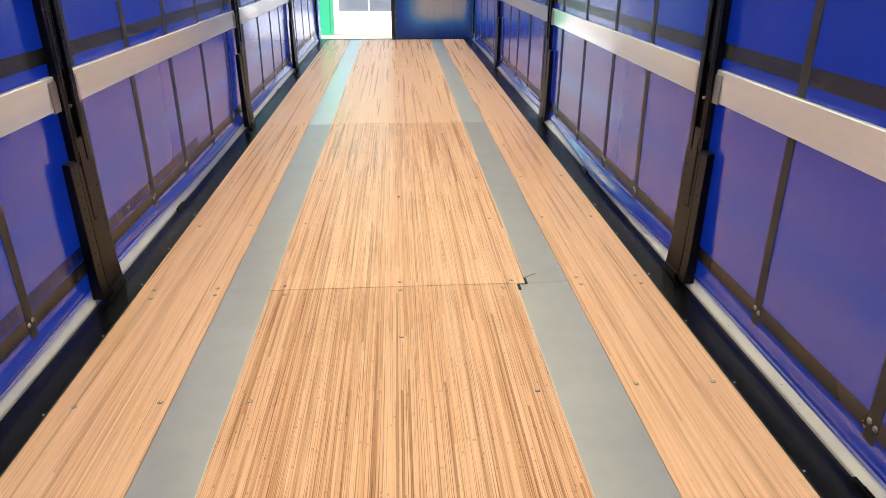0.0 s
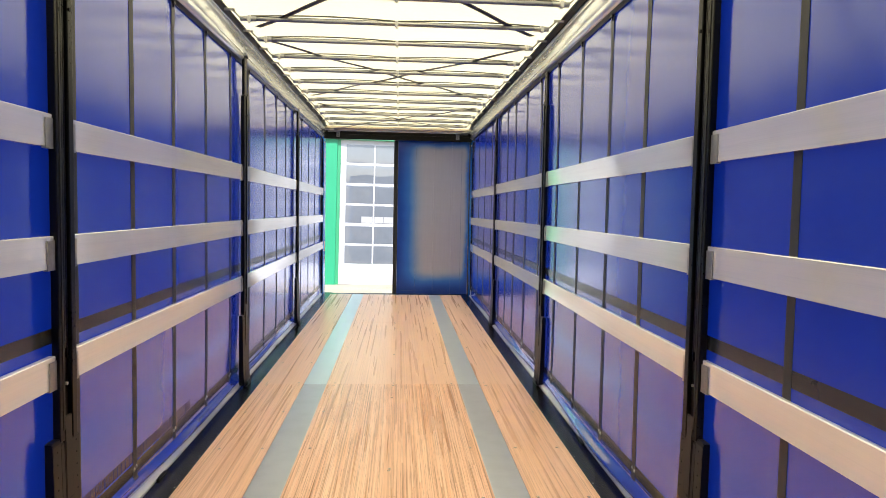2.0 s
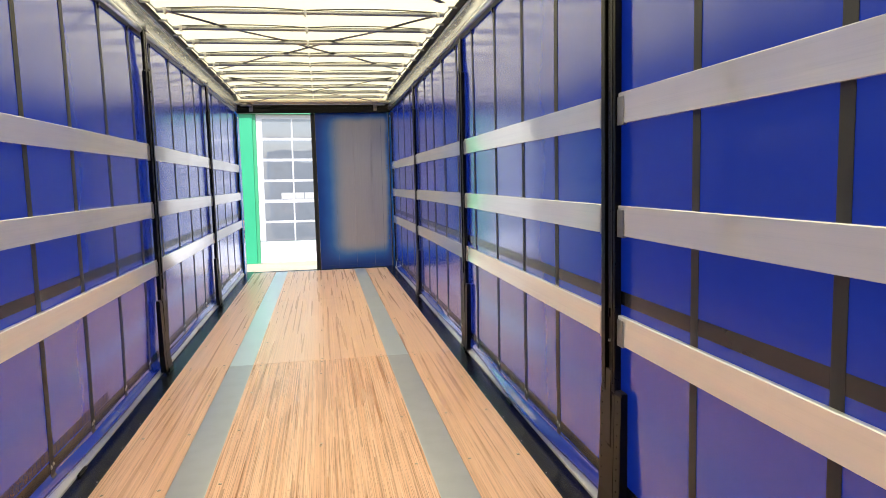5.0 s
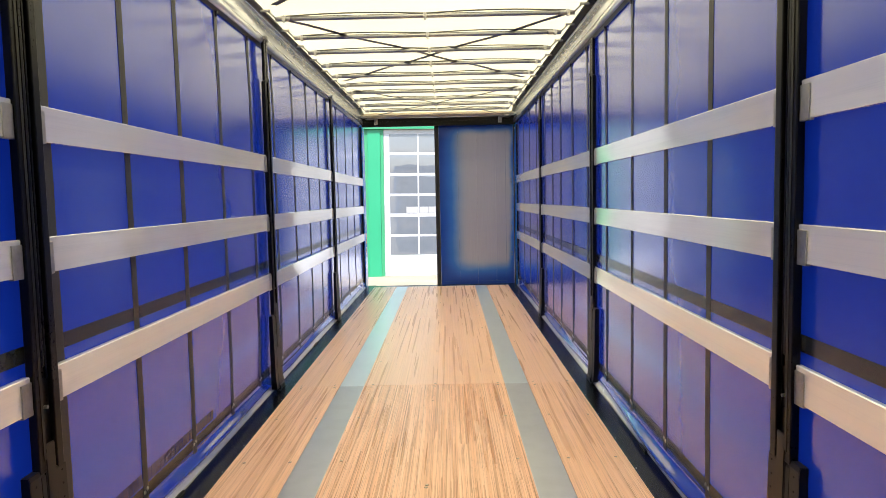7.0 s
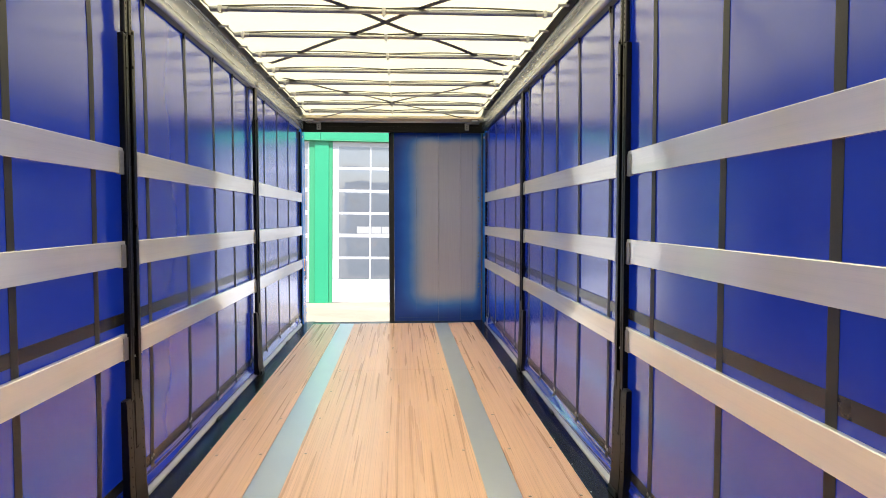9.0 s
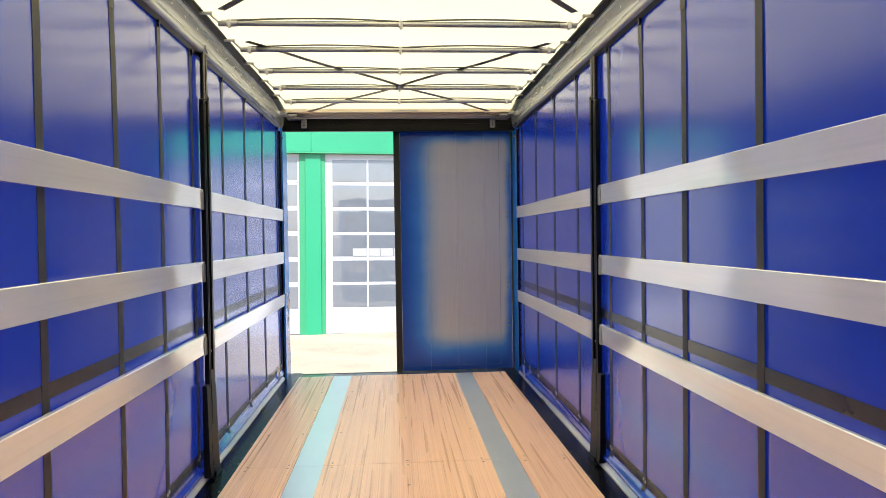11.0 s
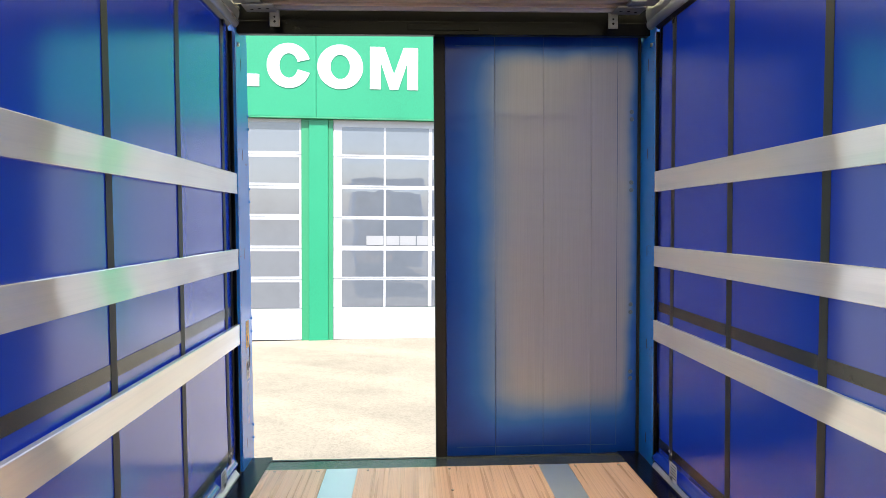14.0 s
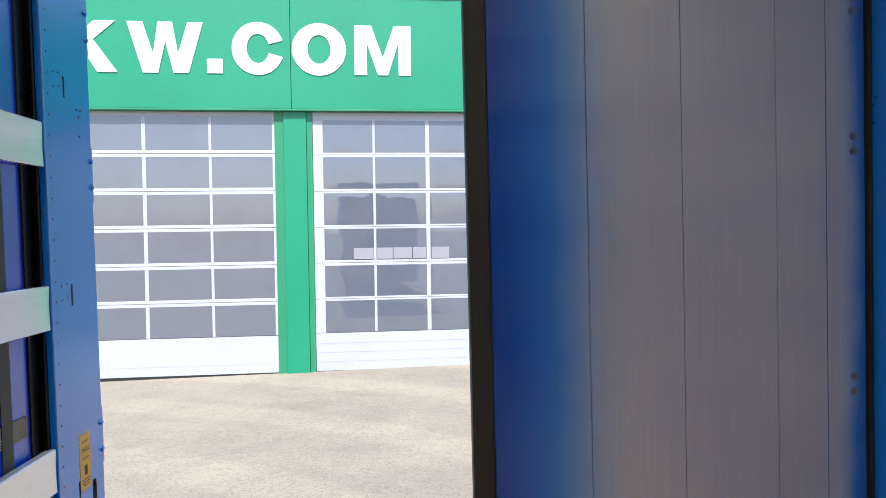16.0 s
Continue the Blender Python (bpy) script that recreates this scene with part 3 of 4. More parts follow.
Z_SHEET = [-0.22, -0.1, -0.03] + [0.004 + 0.0075 * k for k in range(24)] + [0.22 + 0.12 * k for k in range(20)] + [2.60, 2.64]
for side in (-1, 1):
    curtain = thing("side_curtain", "closed glossy blue tarpaulin curtain with grey webbing straps", "curtain", "trailer side curtains")
    ys = [FRONT + (11.425 - FRONT) * k / 230 for k in range(231)]
    part("tarpaulin", sheet(lambda y, z: sheet_point(side, y, z), ys, [z for z in Z_SHEET if z > 0.11], side > 0), BLUE_SHEET, curtain, smooth=True)
    part("hem", sheet(lambda y, z: sheet_point(side, y, z), ys, [z for z in Z_SHEET if z < 0.119], side > 0), HEM_SHEET, curtain, "loose folded glossy hem", smooth=True)
    for k, y in enumerate(STRAPS[side]):
        zs = [0.098 + 0.009 * i for i in range(12)] + [0.22 + 0.2 * i for i in range(12)] + [2.585]
        lean = 0.004 * math.sin(3.3 * k)
        w = 0.046 + 0.003 * math.sin(5 * k)
        strap = part("strap", ribbon([(side * (SHEET_X - 0.0016 - max(sheet_in(side, y + lean * z, z), -0.002)), y + lean * z, z) for z in zs], (0, 1, 0), w, 0.002), STRAP, curtain, "grey sewn-on webbing")
        for dy in (-0.013, 0.013):
            bm = bmesh.new()
            x = side * (SHEET_X - 0.0026 - max(sheet_in(side, y, 0.152), -0.002))
            rod(bm, (x, y + dy, 0.152 + dy * 0.3), (x - side * 0.004, y + dy, 0.152 + dy * 0.3), 0.010, 12, 0.006)
            part("strap_rivet", bm, BOLT, strap, "domed zinc rivet", True)
        bm = block(side * (SHEET_X - 0.018), side * (SHEET_X - 0.004), y - 0.016, y + 0.016, 2.545, 2.575, 0.003)
        box(bm, side * (SHEET_X - 0.014), side * (SHEET_X - 0.006), y - 0.008, y + 0.008, 2.525, 2.55, 0.002)
        part("roller_clip", bm, BLACK_STEEL, strap)
        hx = side * (SHEET_X - 0.0040 - max(sheet_in(side, y, 2.48), -0.002))
        part("strap_head", block(hx - 0.0012, hx + 0.0012, y + lean * 2.5 - w / 2 - 0.002, y + lean * 2.5 + w / 2 + 0.002, 2.435, 2.556, 0.0008), STRAP_HEAD, strap, "doubled webbing at the strap's head")
        bm = rod(bmesh.new(), (hx, y - 0.012, 2.558), (hx, y + 0.012, 2.558), 0.004, 8)
        for dy in (-0.012, 0.012):
            rod(bm, (hx, y + dy, 2.556), (hx, y + dy * 0.6, 2.582), 0.003, 8)
        part("hook", bm, POCKET, strap, "zinc strap hook")
    for z0, z1 in ((0.922, 0.977), (0.122, 0.178)):
        ys2 = [FRONT + (11.40 - FRONT) * k / 230 for k in range(231)]
        zc = (z0 + z1) / 2
        pts = [(side * (SHEET_X - 0.0008 - max(sheet_in(side, y, zc), -0.002)), y, zc) for y in ys2]
        part("reinforcement_band", ribbon(pts, (0, 0, 1), z1 - z0, 0.0012), BAND, curtain, "long grey reinforcement band")
# faint row of bars above the lower band of one curtain: an outside strip's shadow, put in as dark blue pieces
bm = bmesh.new()
for k in range(78):
    y = 1.0 + 0.045 * k
    x = SHEET_X - max(sheet_in(-1, y + 0.017, 0.215), sheet_in(-1, y + 0.017, 0.195))
    box(bm, -x, -x + 0.0008, y, y + 0.0415, 0.186, 0.240)
solid("stitched_bar", bm, SHADOW_BLUE, "faint row of dark blue bars on the curtain, painted shadow of an outside strip", "seam", kind="stuff")

# small notice labels low on the curtains by the rear corner
for side, y in ((1, 11.08), (-1, 11.13)):
    x = side * (SHEET_X - 0.003 - max(sheet_in(side, y + 0.01 * k, 0.03 + 0.0105 * j) for j in range(11) for k in range(-5, 6)))
    lab = solid("notice_label", block(x, x + side * 0.0012, y - 0.05, y + 0.05, 0.03, 0.135), PAPER, "small white notice label stuck on the blue curtain", "label", "curtain labels")
    for k in range(5):
        z = 0.125 - 0.016 * k
        part("print_bar", block(x - side * 0.0006, x + side * 0.0002, y - 0.042, y + (0.036 if k % 2 else 0.02), z - 0.006, z), INK, lab)
    part("print_block", block(x - side * 0.0006, x + side * 0.0002, y + 0.005, y + 0.04, 0.035, 0.055), INK, lab)


# ---- slats and posts ----
def slat_section(s, z0, z1):
    """A hollow board with a slightly dished face and eased edges."""
    x, b = SLAT_X[s], SLAT_THICK[s]
    pts = [(x + 0.002, z0), (x, z0 + 0.002)]
    pts += [(x + 0.0014, z0 + 0.040), (x + 0.0014, z0 + 0.066)]
    pts += [(x, z1 - 0.0030), (x + 0.0030, z1), (x + b - 0.002, z1), (x + b, z1 - 0.002), (x + b, z0 + 0.002), (x + b - 0.002, z0)]
    return [(s * px, pz) for px, pz in pts]


def side_board(side, z0, z1, a, b, drops):
    bm = extrude_y(slat_section(side, z0, z1), a, b, 1)
    for v in bm.verts:
        far = (v.co.y - a) / (b - a)
        v.co.x += side * bow(side, v.co.y)
        v.co.z -= drops[0] + (drops[1] - drops[0]) * far
    return bm


for side in (-1, 1):
    stops = [FRONT]
    for y in POSTS[side]:
        stops += [y - 0.0695, y + 0.0715]
    stops.append(SLAT_END[side])
    for z0, z1 in SLAT_Z:
        for a, b, drops in zip(stops[::2], stops[1::2], SLAT_DROP):
            solid("side_board", side_board(side, z0, z1, a, b, drops), SLAT, "pale anodised aluminium side board held between posts", "side board", "aluminium side boards")


def hinged(bm, s, prof, y0, y1):
    """A plate of section prof (x, z) between y0 and y1."""
    rings = [[bm.verts.new((s * px, yy, pz)) for px, pz in prof] for yy in (y0, y1)]
    n = len(prof)
    for i in range(n):
        bm.faces.new((rings[0][i], rings[0][(i + 1) % n], rings[1][(i + 1) % n], rings[1][i]))
    bm.faces.new(rings[0]), bm.faces.new(rings[1])
    bmesh.ops.recalc_face_normals(bm, faces=bm.faces)
    return bm


def make_post(side, y):
    s = side
    post = thing("sliding_post", "black steel curtain post with hinged bronze lower plate", "post", "sliding curtain posts", at=(side * (SLAT_X[side] - 1.226 + bow(side, y)), y, 0))

    def sub(name, bm, material, label="", parent=post, smooth=False):
        return part(name, bm, material, parent, label, smooth)

    X = lambda v: s * v
    # sleeve: two flanges with a black channel between them
    sub("flange", block(X(1.213), X(1.241), -0.068, -0.032, 0.56, 2.29, 0.004), BLACK_STEEL)
    sub("flange", block(X(1.215), X(1.241), 0.032, 0.070, 0.54, 2.33, 0.004), BLACK_STEEL)
    sub("edge_strip", block(X(1.2105), X(1.2128), -0.048, -0.034, 0.60, 2.27, 0.001), BROWN_PLATE, "glossy edge strip")
    sub("web", block(X(1.232), X(1.241), -0.033, 0.033, 0.30, 2.30), BLACK_STEEL)
    sub("inner_rail", block(X(1.219), X(1.2315), -0.016, 0.000, 0.90, 2.40, 0.003), BLACK_STEEL)
    sub("inner_rail", block(X(1.224), X(1.2315), 0.012, 0.022, 0.86, 2.40, 0.002), BLACK_STEEL)
    # narrower head with two slotted strips
    sub("head", block(X(1.224), X(1.240), -0.036, 0.046, 2.301, 2.60, 0.003), BLACK_STEEL)
    for y0 in (-0.036, 0.016):
        sub("slotted_strip", block(X(1.217), X(1.2235), y0, y0 + 0.030, 2.30, 2.60, 0.002), POST_HEAD, "brown-grey strip with punched slots")
    bm = bmesh.new()
    for y0 in (-0.021, 0.031):
        for k in range(11):
            z = 2.325 + 0.0265 * k
            box(bm, X(1.2163), X(1.2172), y0 - 0.003, y0 + 0.003, z, z + 0.011)
    sub("slot_row", bm, HOLE, "rows of punched slots")["kind"] = "stuff"
    for y0, z0 in ((-0.040, 2.27), (0.040, 2.31), (-0.040, 2.13), (0.040, 2.15)):
        sub("screw_head", rod(bmesh.new(), (X(1.215), y0, z0), (X(1.2095), y0, z0), 0.007, 10), HOLE, "small black screw head")
    # lower hinged plates with the locking lever in the gap
    plate = sub("hinge_plate", hinged(bmesh.new(), s, [(1.214, 0.548), (1.218, 0.556), (1.230, 0.556), (1.230, 0.03), (1.196, 0.03), (1.204, 0.12)], -0.062, 0.074), BROWN_PLATE, "dark bronze lower plate")
    guard = sub("side_plate", hinged(bmesh.new(), s, [(1.213, 0.560), (1.218, 0.575), (1.241, 0.575), (1.241, 0.02), (1.197, 0.02), (1.205, 0.12)], -0.122, -0.067), BROWN_PLATE, "dark bronze side plate")
    sub("side_return", hinged(bmesh.new(), s, [(1.2135, 0.559), (1.2185, 0.5735), (1.241, 0.5735), (1.241, 0.021), (1.198, 0.021), (1.2055, 0.12)], -0.1265, -0.1222), BLACK_STEEL, "black return of the side plate", guard)
    bm = hinged(bmesh.new(), s, [(1.2105, 0.645), (1.212, 0.650), (1.2165, 0.650), (1.2145, 0.335), (1.2065, 0.335)], -0.034, 0.012)
    sub("lever", bm, BROWN_PLATE, "narrow locking lever")
    bm = bmesh.new()
    for y0, y1, z0, z1 in ((-0.040, -0.0345, 0.33, 0.56), (0.0125, 0.0165, 0.335, 0.556), (-0.040, -0.010, 0.325, 0.332), (-0.010, 0.0165, 0.332, 0.339)):
        hinged(bm, s, [(1.214 - 0.010 * (0.556 - z) / 0.436 - d, z) for z, d in ((z1, 0.0012), (z1, -0.004), (z0, -0.004), (z0, 0.0012))], y0, y1)
    sub("lever_gap", bm, HOLE, "dark gap round the lever", plate)
    bm = bmesh.new()
    for k in range(9):
        z = 0.535 - 0.047 * k
        x = 1.2135 - 0.010 * (0.556 - z) / 0.436
        for yy in (-0.095, 0.050):
            rod(bm, (X(x + 0.001), yy, z), (X(x - 0.0012), yy, z), 0.0036, 8)
    sub("plate_rivet", bm, HOLE, "rows of small rivet holes", plate)["kind"] = "stuff"
    bm = block(X(1.188), X(1.225), -0.060, 0.070, -0.001, 0.035, 0.005)
    rod(bm, (X(1.194), -0.055, 0.030), (X(1.194), 0.065, 0.030), 0.008, 10)
    box(bm, X(1.188), X(1.200), -0.10, 0.09, 0.0, 0.007, 0.002)
    sub("hinge_shoe", bm, BLACK_STEEL)
    sub("latch_pin", rod(bmesh.new(), (X(1.231), 0.004, 0.765), (X(1.219), 0.004, 0.765), 0.006, 10), BOLT, "small zinc pin in the channel")
    bm = block(X(1.206), X(1.246), -0.034, 0.044, 2.603, 2.622, 0.003)
    rod(bm, (X(1.202), -0.012, 2.612), (X(1.216), -0.012, 2.612), 0.015, 12)
    box(bm, X(1.204), X(1.212), 0.016, 0.034, 2.585, 2.63, 0.002)
    sub("carriage", bm, POCKET, "zinc roller carriage")
    bay = POSTS[side].index(y)
    for z0, z1 in SLAT_Z:
        for y0, y1, drop in ((-0.120, -0.0685, SLAT_DROP[bay][1]), (0.0705, 0.098, SLAT_DROP[bay + 1][0])):
            bm = block(X(1.2212), X(1.2257), y0, y1, z0 - drop - 0.004, z1 - drop - 0.016, 0.002)
            box(bm, X(1.2222), X(1.2375), y0, y1, z0 - drop - 0.005, z0 - drop - 0.0005)
            sub("slat_pocket", bm, POCKET, "zinc pocket for a side board")
    return post


for side in (-1, 1):
    for y in POSTS[side]:
        make_post(side, y)

# ---- roof ----
BOWS = (-1.80, -1.24, -0.67, -0.10, 0.47, 1.03, 1.60, 2.17, 2.73, 3.30, 3.87, 4.43, 5.00, 5.56, 6.13, 6.68, 7.27, 7.845, 8.41, 8.96, 9.55, 10.13, 10.70)


def roof_height(x, y):
    k = min(range(len(BOWS)), key=lambda i: abs(BOWS[i] - y))
    sag = min(1.0, abs(BOWS[k] - y) / 0.27)
    end = min(1.0, max(0.0, (y - 10.74) / 0.50))
    return 2.773 + 0.016 * (1 - (x / 1.1) ** 2) + 0.008 * sag + 0.004 * math.sin(7 * x + 3 * y) - 0.060 * end * end * (3 - 2 * end)


solid("ceiling", sheet(lambda x, y: (x, y, roof_height(x, y)), [-1.20 + 2.40 * k / 24 for k in range(25)], [FRONT + (11.555 - FRONT) * k / 150 for k in range(151)]),
      ROOF_SHEET, "cream translucent roof tarpaulin lit by the sun", "ceiling", kind="structure", smooth=True)
for side in (-1, 1):
    s = side
    prof = [(1.262, 2.590), (1.236, 2.580), (1.224, 2.571), (1.212, 2.569), (1.202, 2.571), (1.193, 2.577), (1.187, 2.586), (1.184, 2.597), (1.184, 2.608), (1.186, 2.616),
            (1.188, 2.619), (1.1865, 2.623), (1.184, 2.632), (1.181, 2.645), (1.1795, 2.660), (1.1795, 2.678), (1.181, 2.697), (1.183, 2.714), (1.186, 2.722),
            (1.182, 2.726), (1.185, 2.732), (1.181, 2.737), (1.183, 2.745), (1.186, 2.766), (1.262, 2.768)]
    rail = solid("roof_rail", extrude_y([(s * x, z) for x, z in prof], FRONT, 11.50, 1), RAIL, "silver aluminium roof rail above the blue curtain", "rail", "roof rails", "structure", True)
    part("gasket", extrude_y([(s * 1.186, 2.758), (s * 1.132, 2.756), (s * 1.132, 2.764), (s * 1.186, 2.766)], FRONT, 11.30), RUBBER, rail, "dark roof gasket strip")
    part("lower_lip", extrude_y([(s * 1.208, 2.5685), (s * 1.226, 2.552), (s * 1.229, 2.552), (s * 1.229, 2.571)], FRONT, 11.42), BLACK_STEEL, rail, "black lip under the roof rail")
    bm = bmesh.new()
    for k in range(52):
        y = -0.2 + 0.222 * k
        rod(bm, (s * 1.1800, y, 2.670), (s * 1.1775, y, 2.670), 0.006, 8)
    part("rail_rivet", bm, BOLT, rail, "row of rivets")["kind"] = "stuff"


def make_bow(y):
    bow = thing("roof_bow", "grey aluminium roof bow under the cream tarpaulin", "roof bow", "roof bows", at=(0, y, 0))
    Z = 2.688
    part("tube", rod(bmesh.new(), (-1.0, 0, Z), (1.0, 0, Z), 0.0145, 14), TUBE, bow, smooth=True)
    part("top_strip", block(-1.03, 1.03, 0.004, 0.016, Z + 0.0135, Z + 0.0195), BOW_ROD, bow, "thin dark strip on the tube")
    for sx in (-1, 1):
        pts = [(sx * 0.985 * k / 14, 0.010, Z + 0.021 + 0.014 * math.sin(math.pi * k / 14)) for k in range(15)]
        part("tension_rod", ribbon(pts, (0, 1, 0), 0.010, 0.007), BOW_ROD, bow, "thin dark arched rod above the tube")
        part("sleeve", rod(bmesh.new(), (sx * 0.94, 0, Z), (sx * 1.045, 0, Z), 0.0165, 14), TUBE, bow, smooth=True)
        bm = rod(bmesh.new(), (sx * 1.04, 0, Z + 0.004), (sx * 1.10, 0, Z + 0.060), 0.006, 8)
        box(bm, sx * 1.080, sx * 1.15, -0.011, 0.011, Z + 0.052, Z + 0.067, 0.003)
        part("runner", bm, POCKET, bow, "zinc runner")
    for x, drop in ((-0.985, 0.012), (0.0, 0.016), (1.0, 0.004)):
        bm = block(x - 0.011, x + 0.011, -0.020, 0.020, Z - 0.019, Z + 0.021, 0.003)
        box(bm, x - 0.005, x + 0.009, -0.0195, -0.0155, Z - 0.019 - drop, Z - 0.010, 0.001)
        part("clip", bm, CLIP, bow, "pale clip round the bow")
    return bow


first_bow = make_bow(BOWS[0])
for y in BOWS[1:]:
    copy_thing(first_bow, pose(0, y, 0))
for yc in (0.92, 4.02, 6.97, 10.12):
    for d in (-1, 1):
        pts = []
        for k in range(29):
            u = -1 + k / 14
            pts.append((0.985 * u, yc + d * u * 1.26, 2.7135 - 0.010 * math.sin(4.5 * u + d) ** 2 + 0.0012 * d))
        solid("roof_strap", ribbon(pts, (d * -1.26, 0.985, 0), 0.044, 0.002), ROOF_STRAP, "dark webbing strap crossing above the roof bows", "strap", "crossed roof straps")

# rear roof carriage and header
carriage = thing("roof_end_carriage", "beige ribbed end carriage of the sliding roof", "roof carriage")
for y0, y1, z0, z1, half in ((11.258, 11.300, 2.6900, 2.728, 1.168), (11.301, 11.345, 2.6955, 2.726, 1.168), (11.346, 11.372, 2.6860, 2.724, 1.168), (11.373, 11.418, 2.6925, 2.722, 1.168),
                             (11.419, 11.438, 2.6800, 2.720, 1.10), (11.439, 11.470, 2.6860, 2.718, 1.10)):
    part("profile", block(-half, half, y0, y1, z0, z1, 0.003), ENDPLATE, carriage)
part("bright_edge", block(-1.08, 1.08, 11.471, 11.492, 2.6660, 2.700, 0.002), RAIL, carriage, "bright aluminium edge")
part("print_bar", block(-0.07, 0.19, 11.2564, 11.2574, 2.700, 2.711), POCKET, carriage, "grey printed strip")
header = solid("rear_header", block(-1.226, 1.226, 11.535, 11.580, 2.545, 2.622, 0.004), BLACK_STEEL, "black steel beam over the rear doors", "beam", kind="structure")
part("upper_beam", block(-1.226, 1.226, 11.56, 11.74, 2.624, 2.83, 0.004), BLACK_STEEL, header)
bm = block(-0.22, 0.20, 11.529, 11.5345, 2.570, 2.604, 0.002)
part("cover_plate", bm, BLACK_STEEL, header)
bm = bmesh.new()
for x0, x1 in ((-0.86, -0.66), (0.55, 0.78)):
    box(bm, x0, x1, 11.533, 11.5345, 2.586, 2.590)
part("groove", bm, HOLE, header)["kind"] = "stuff"
for sx in (-1, 1):
    br = thing("roller_bracket", "zinc bracket under the roof carriage", "bracket", "roller brackets")
    bm = block(sx * 0.945, sx * 1.003, 11.46, 11.472, 2.567, 2.66, 0.006)
    part("plate", bm, POCKET, br)
    bm = block(sx * 0.96, sx * 1.13, 11.33, 11.47, 2.648, 2.657, 0.002)
    box(bm, sx * 1.02, sx * 1.10, 11.26, 11.44, 2.658, 2.676, 0.003)
    box(bm, sx * 1.105, sx * 1.175, 11.20, 11.36, 2.664, 2.684, 0.003)
    part("foot", bm, POCKET, br)
    bm = bmesh.new()
    for hx, hy in ((1.00, 11.40), (1.045, 11.40), (1.09, 11.42)):
        rod(bm, (sx * hx, hy, 2.6485), (sx * hx, hy, 2.6470), 0.009, 10)
    part("foot_hole", bm, HOLE, br)
    bm = rod(bmesh.new(), (sx * 0.974, 11.4605, 2.594), (sx * 0.974, 11.459, 2.594), 0.007, 10)
    rod(bm, (sx * 0.974, 11.4605, 2.620), (sx * 0.974, 11.459, 2.620), 0.006, 10)
    part("bolt_hole", bm, HOLE, br)

# ---- rear portal ----
sill = solid("rear_sill", block(-1.226, 1.226, BACK + 0.002, 11.652, -0.20, -0.006, 0.004), SILL, "dark steel rear sill with worn paint", "sill", kind="structure")
part("lip", block(-1.226, 1.226, 11.634, 11.652, -0.0055, -0.002, 0.0015), SILL, sill)
part("ledge", block(-1.226, 1.226, 11.653, 11.76, -0.22, -0.125, 0.004), BLACK_STEEL, sill, "black lower ledge under the doors")
for side in (-1, 1):
    s = side
    F = 1.199 if s < 0 else 1.211               # inner face
    y0, y1 = (11.475, 11.738) if s < 0 else (11.432, 11.735)
    post = thing("corner_post", "blue painted steel corner post with punched holes", "post", "rear corner posts")
    X = lambda v: s * v
    part("inner_plate", block(X(F), X(F + 0.008), y0, y1, -0.10, 2.545, 0.003), BLUE_PAINT, post)
    part("column", block(X(F + 0.0085), X(1.31), y0 + 0.01, y1 + 0.02, -0.2, 2.80, 0.004), BLUE_PAINT, post)
    part("tension_pole", block(X(1.2330), X(1.256), y0 - 0.058, y0 - 0.018, -0.006, 2.56, 0.006), BLACK_STEEL, post, "black curtain tension pole")
    part("edge_trim", block(X(1.216), X(1.240), y0 - 0.015, y0 - 0.001, -0.006, 2.54, 0.003), BLACK_STEEL, post, "black trim beside the blue plate")
    a, b = X(F + 0.0005), X(F - 0.0008)
    bm = bmesh.new()
    for k in range(44):
        z = 0.08 + 0.056 * k
        rod(bm, (a, y0 + 0.022, z), (b, y0 + 0.022, z), 0.0028, 8)
    for zz in (0.66, 1.275, 1.86):
        for dy, dz in ((0.0, 0.022), (0.0, -0.018), (0.030, 0.026), (0.030, -0.012)):
            rod(bm, (a, y0 + 0.052 + dy, zz + dz), (b, y0 + 0.052 + dy, zz + dz), 0.0028, 8)
    for dy, z in ((0, 1.80), (0.024, 1.80), (0.012, 1.78), (0.012, 1.724)):
        rod(bm, (a, y1 - 0.085 + dy, z), (b, y1 - 0.085 + dy, z), 0.0036, 8)
    part("punched_hole", bm, HOLE, post, "rows of small punched holes")["kind"] = "stuff"
    for z0, z1 in ((0.10, 0.16), (0.672, 0.735), (1.238, 1.299), (1.822, 1.880), (2.34, 2.41)):
        part("slot", block(b, a, y0 + 0.105, y0 + 0.112, z0, z1), HOLE, post)
    for z0, z1 in ((0.12, 0.20), (0.783, 0.864), (1.579, 1.657), (2.02, 2.10)):
        lug = block(X(F + 0.002), X(F + 0.009), y1 - 0.002, y1 + 0.012, z0 - 0.045, z1 + 0.045, 0.004)
        part("lug", lug, BLUE_PAINT, post)
        for z in (z0, z1):
            bm = rod(bmesh.new(), (a, y1 - 0.010, z), (X(F - 0.004), y1 - 0.010, z), 0.010, 12, 0.008)
            rod(bm, (X(F - 0.003), y1 - 0.010, z), (X(F - 0.0065), y1 - 0.010, z), 0.006, 6)
            part("bolt", bm, DULL_BOLT if s > 0 else BLUE_PAINT, post)
    part("top_bolt", rod(bmesh.new(), (a, y0 + 0.05, 2.48), (X(F - 0.008), y0 + 0.05, 2.48), 0.012, 12), BOLT, post, "zinc bolt near the top")
    if s < 0:
        bm = block(b, a, 11.662, 11.684, 0.588, 0.700, 0.0)
        rod(bm, (a, 11.673, 0.700), (b, 11.673, 0.700), 0.011, 14)
        rod(bm, (a, 11.673, 0.588), (b, 11.673, 0.588), 0.011, 14)
        part("handle_slot", bm, HOLE, post, "rounded black handle slot")
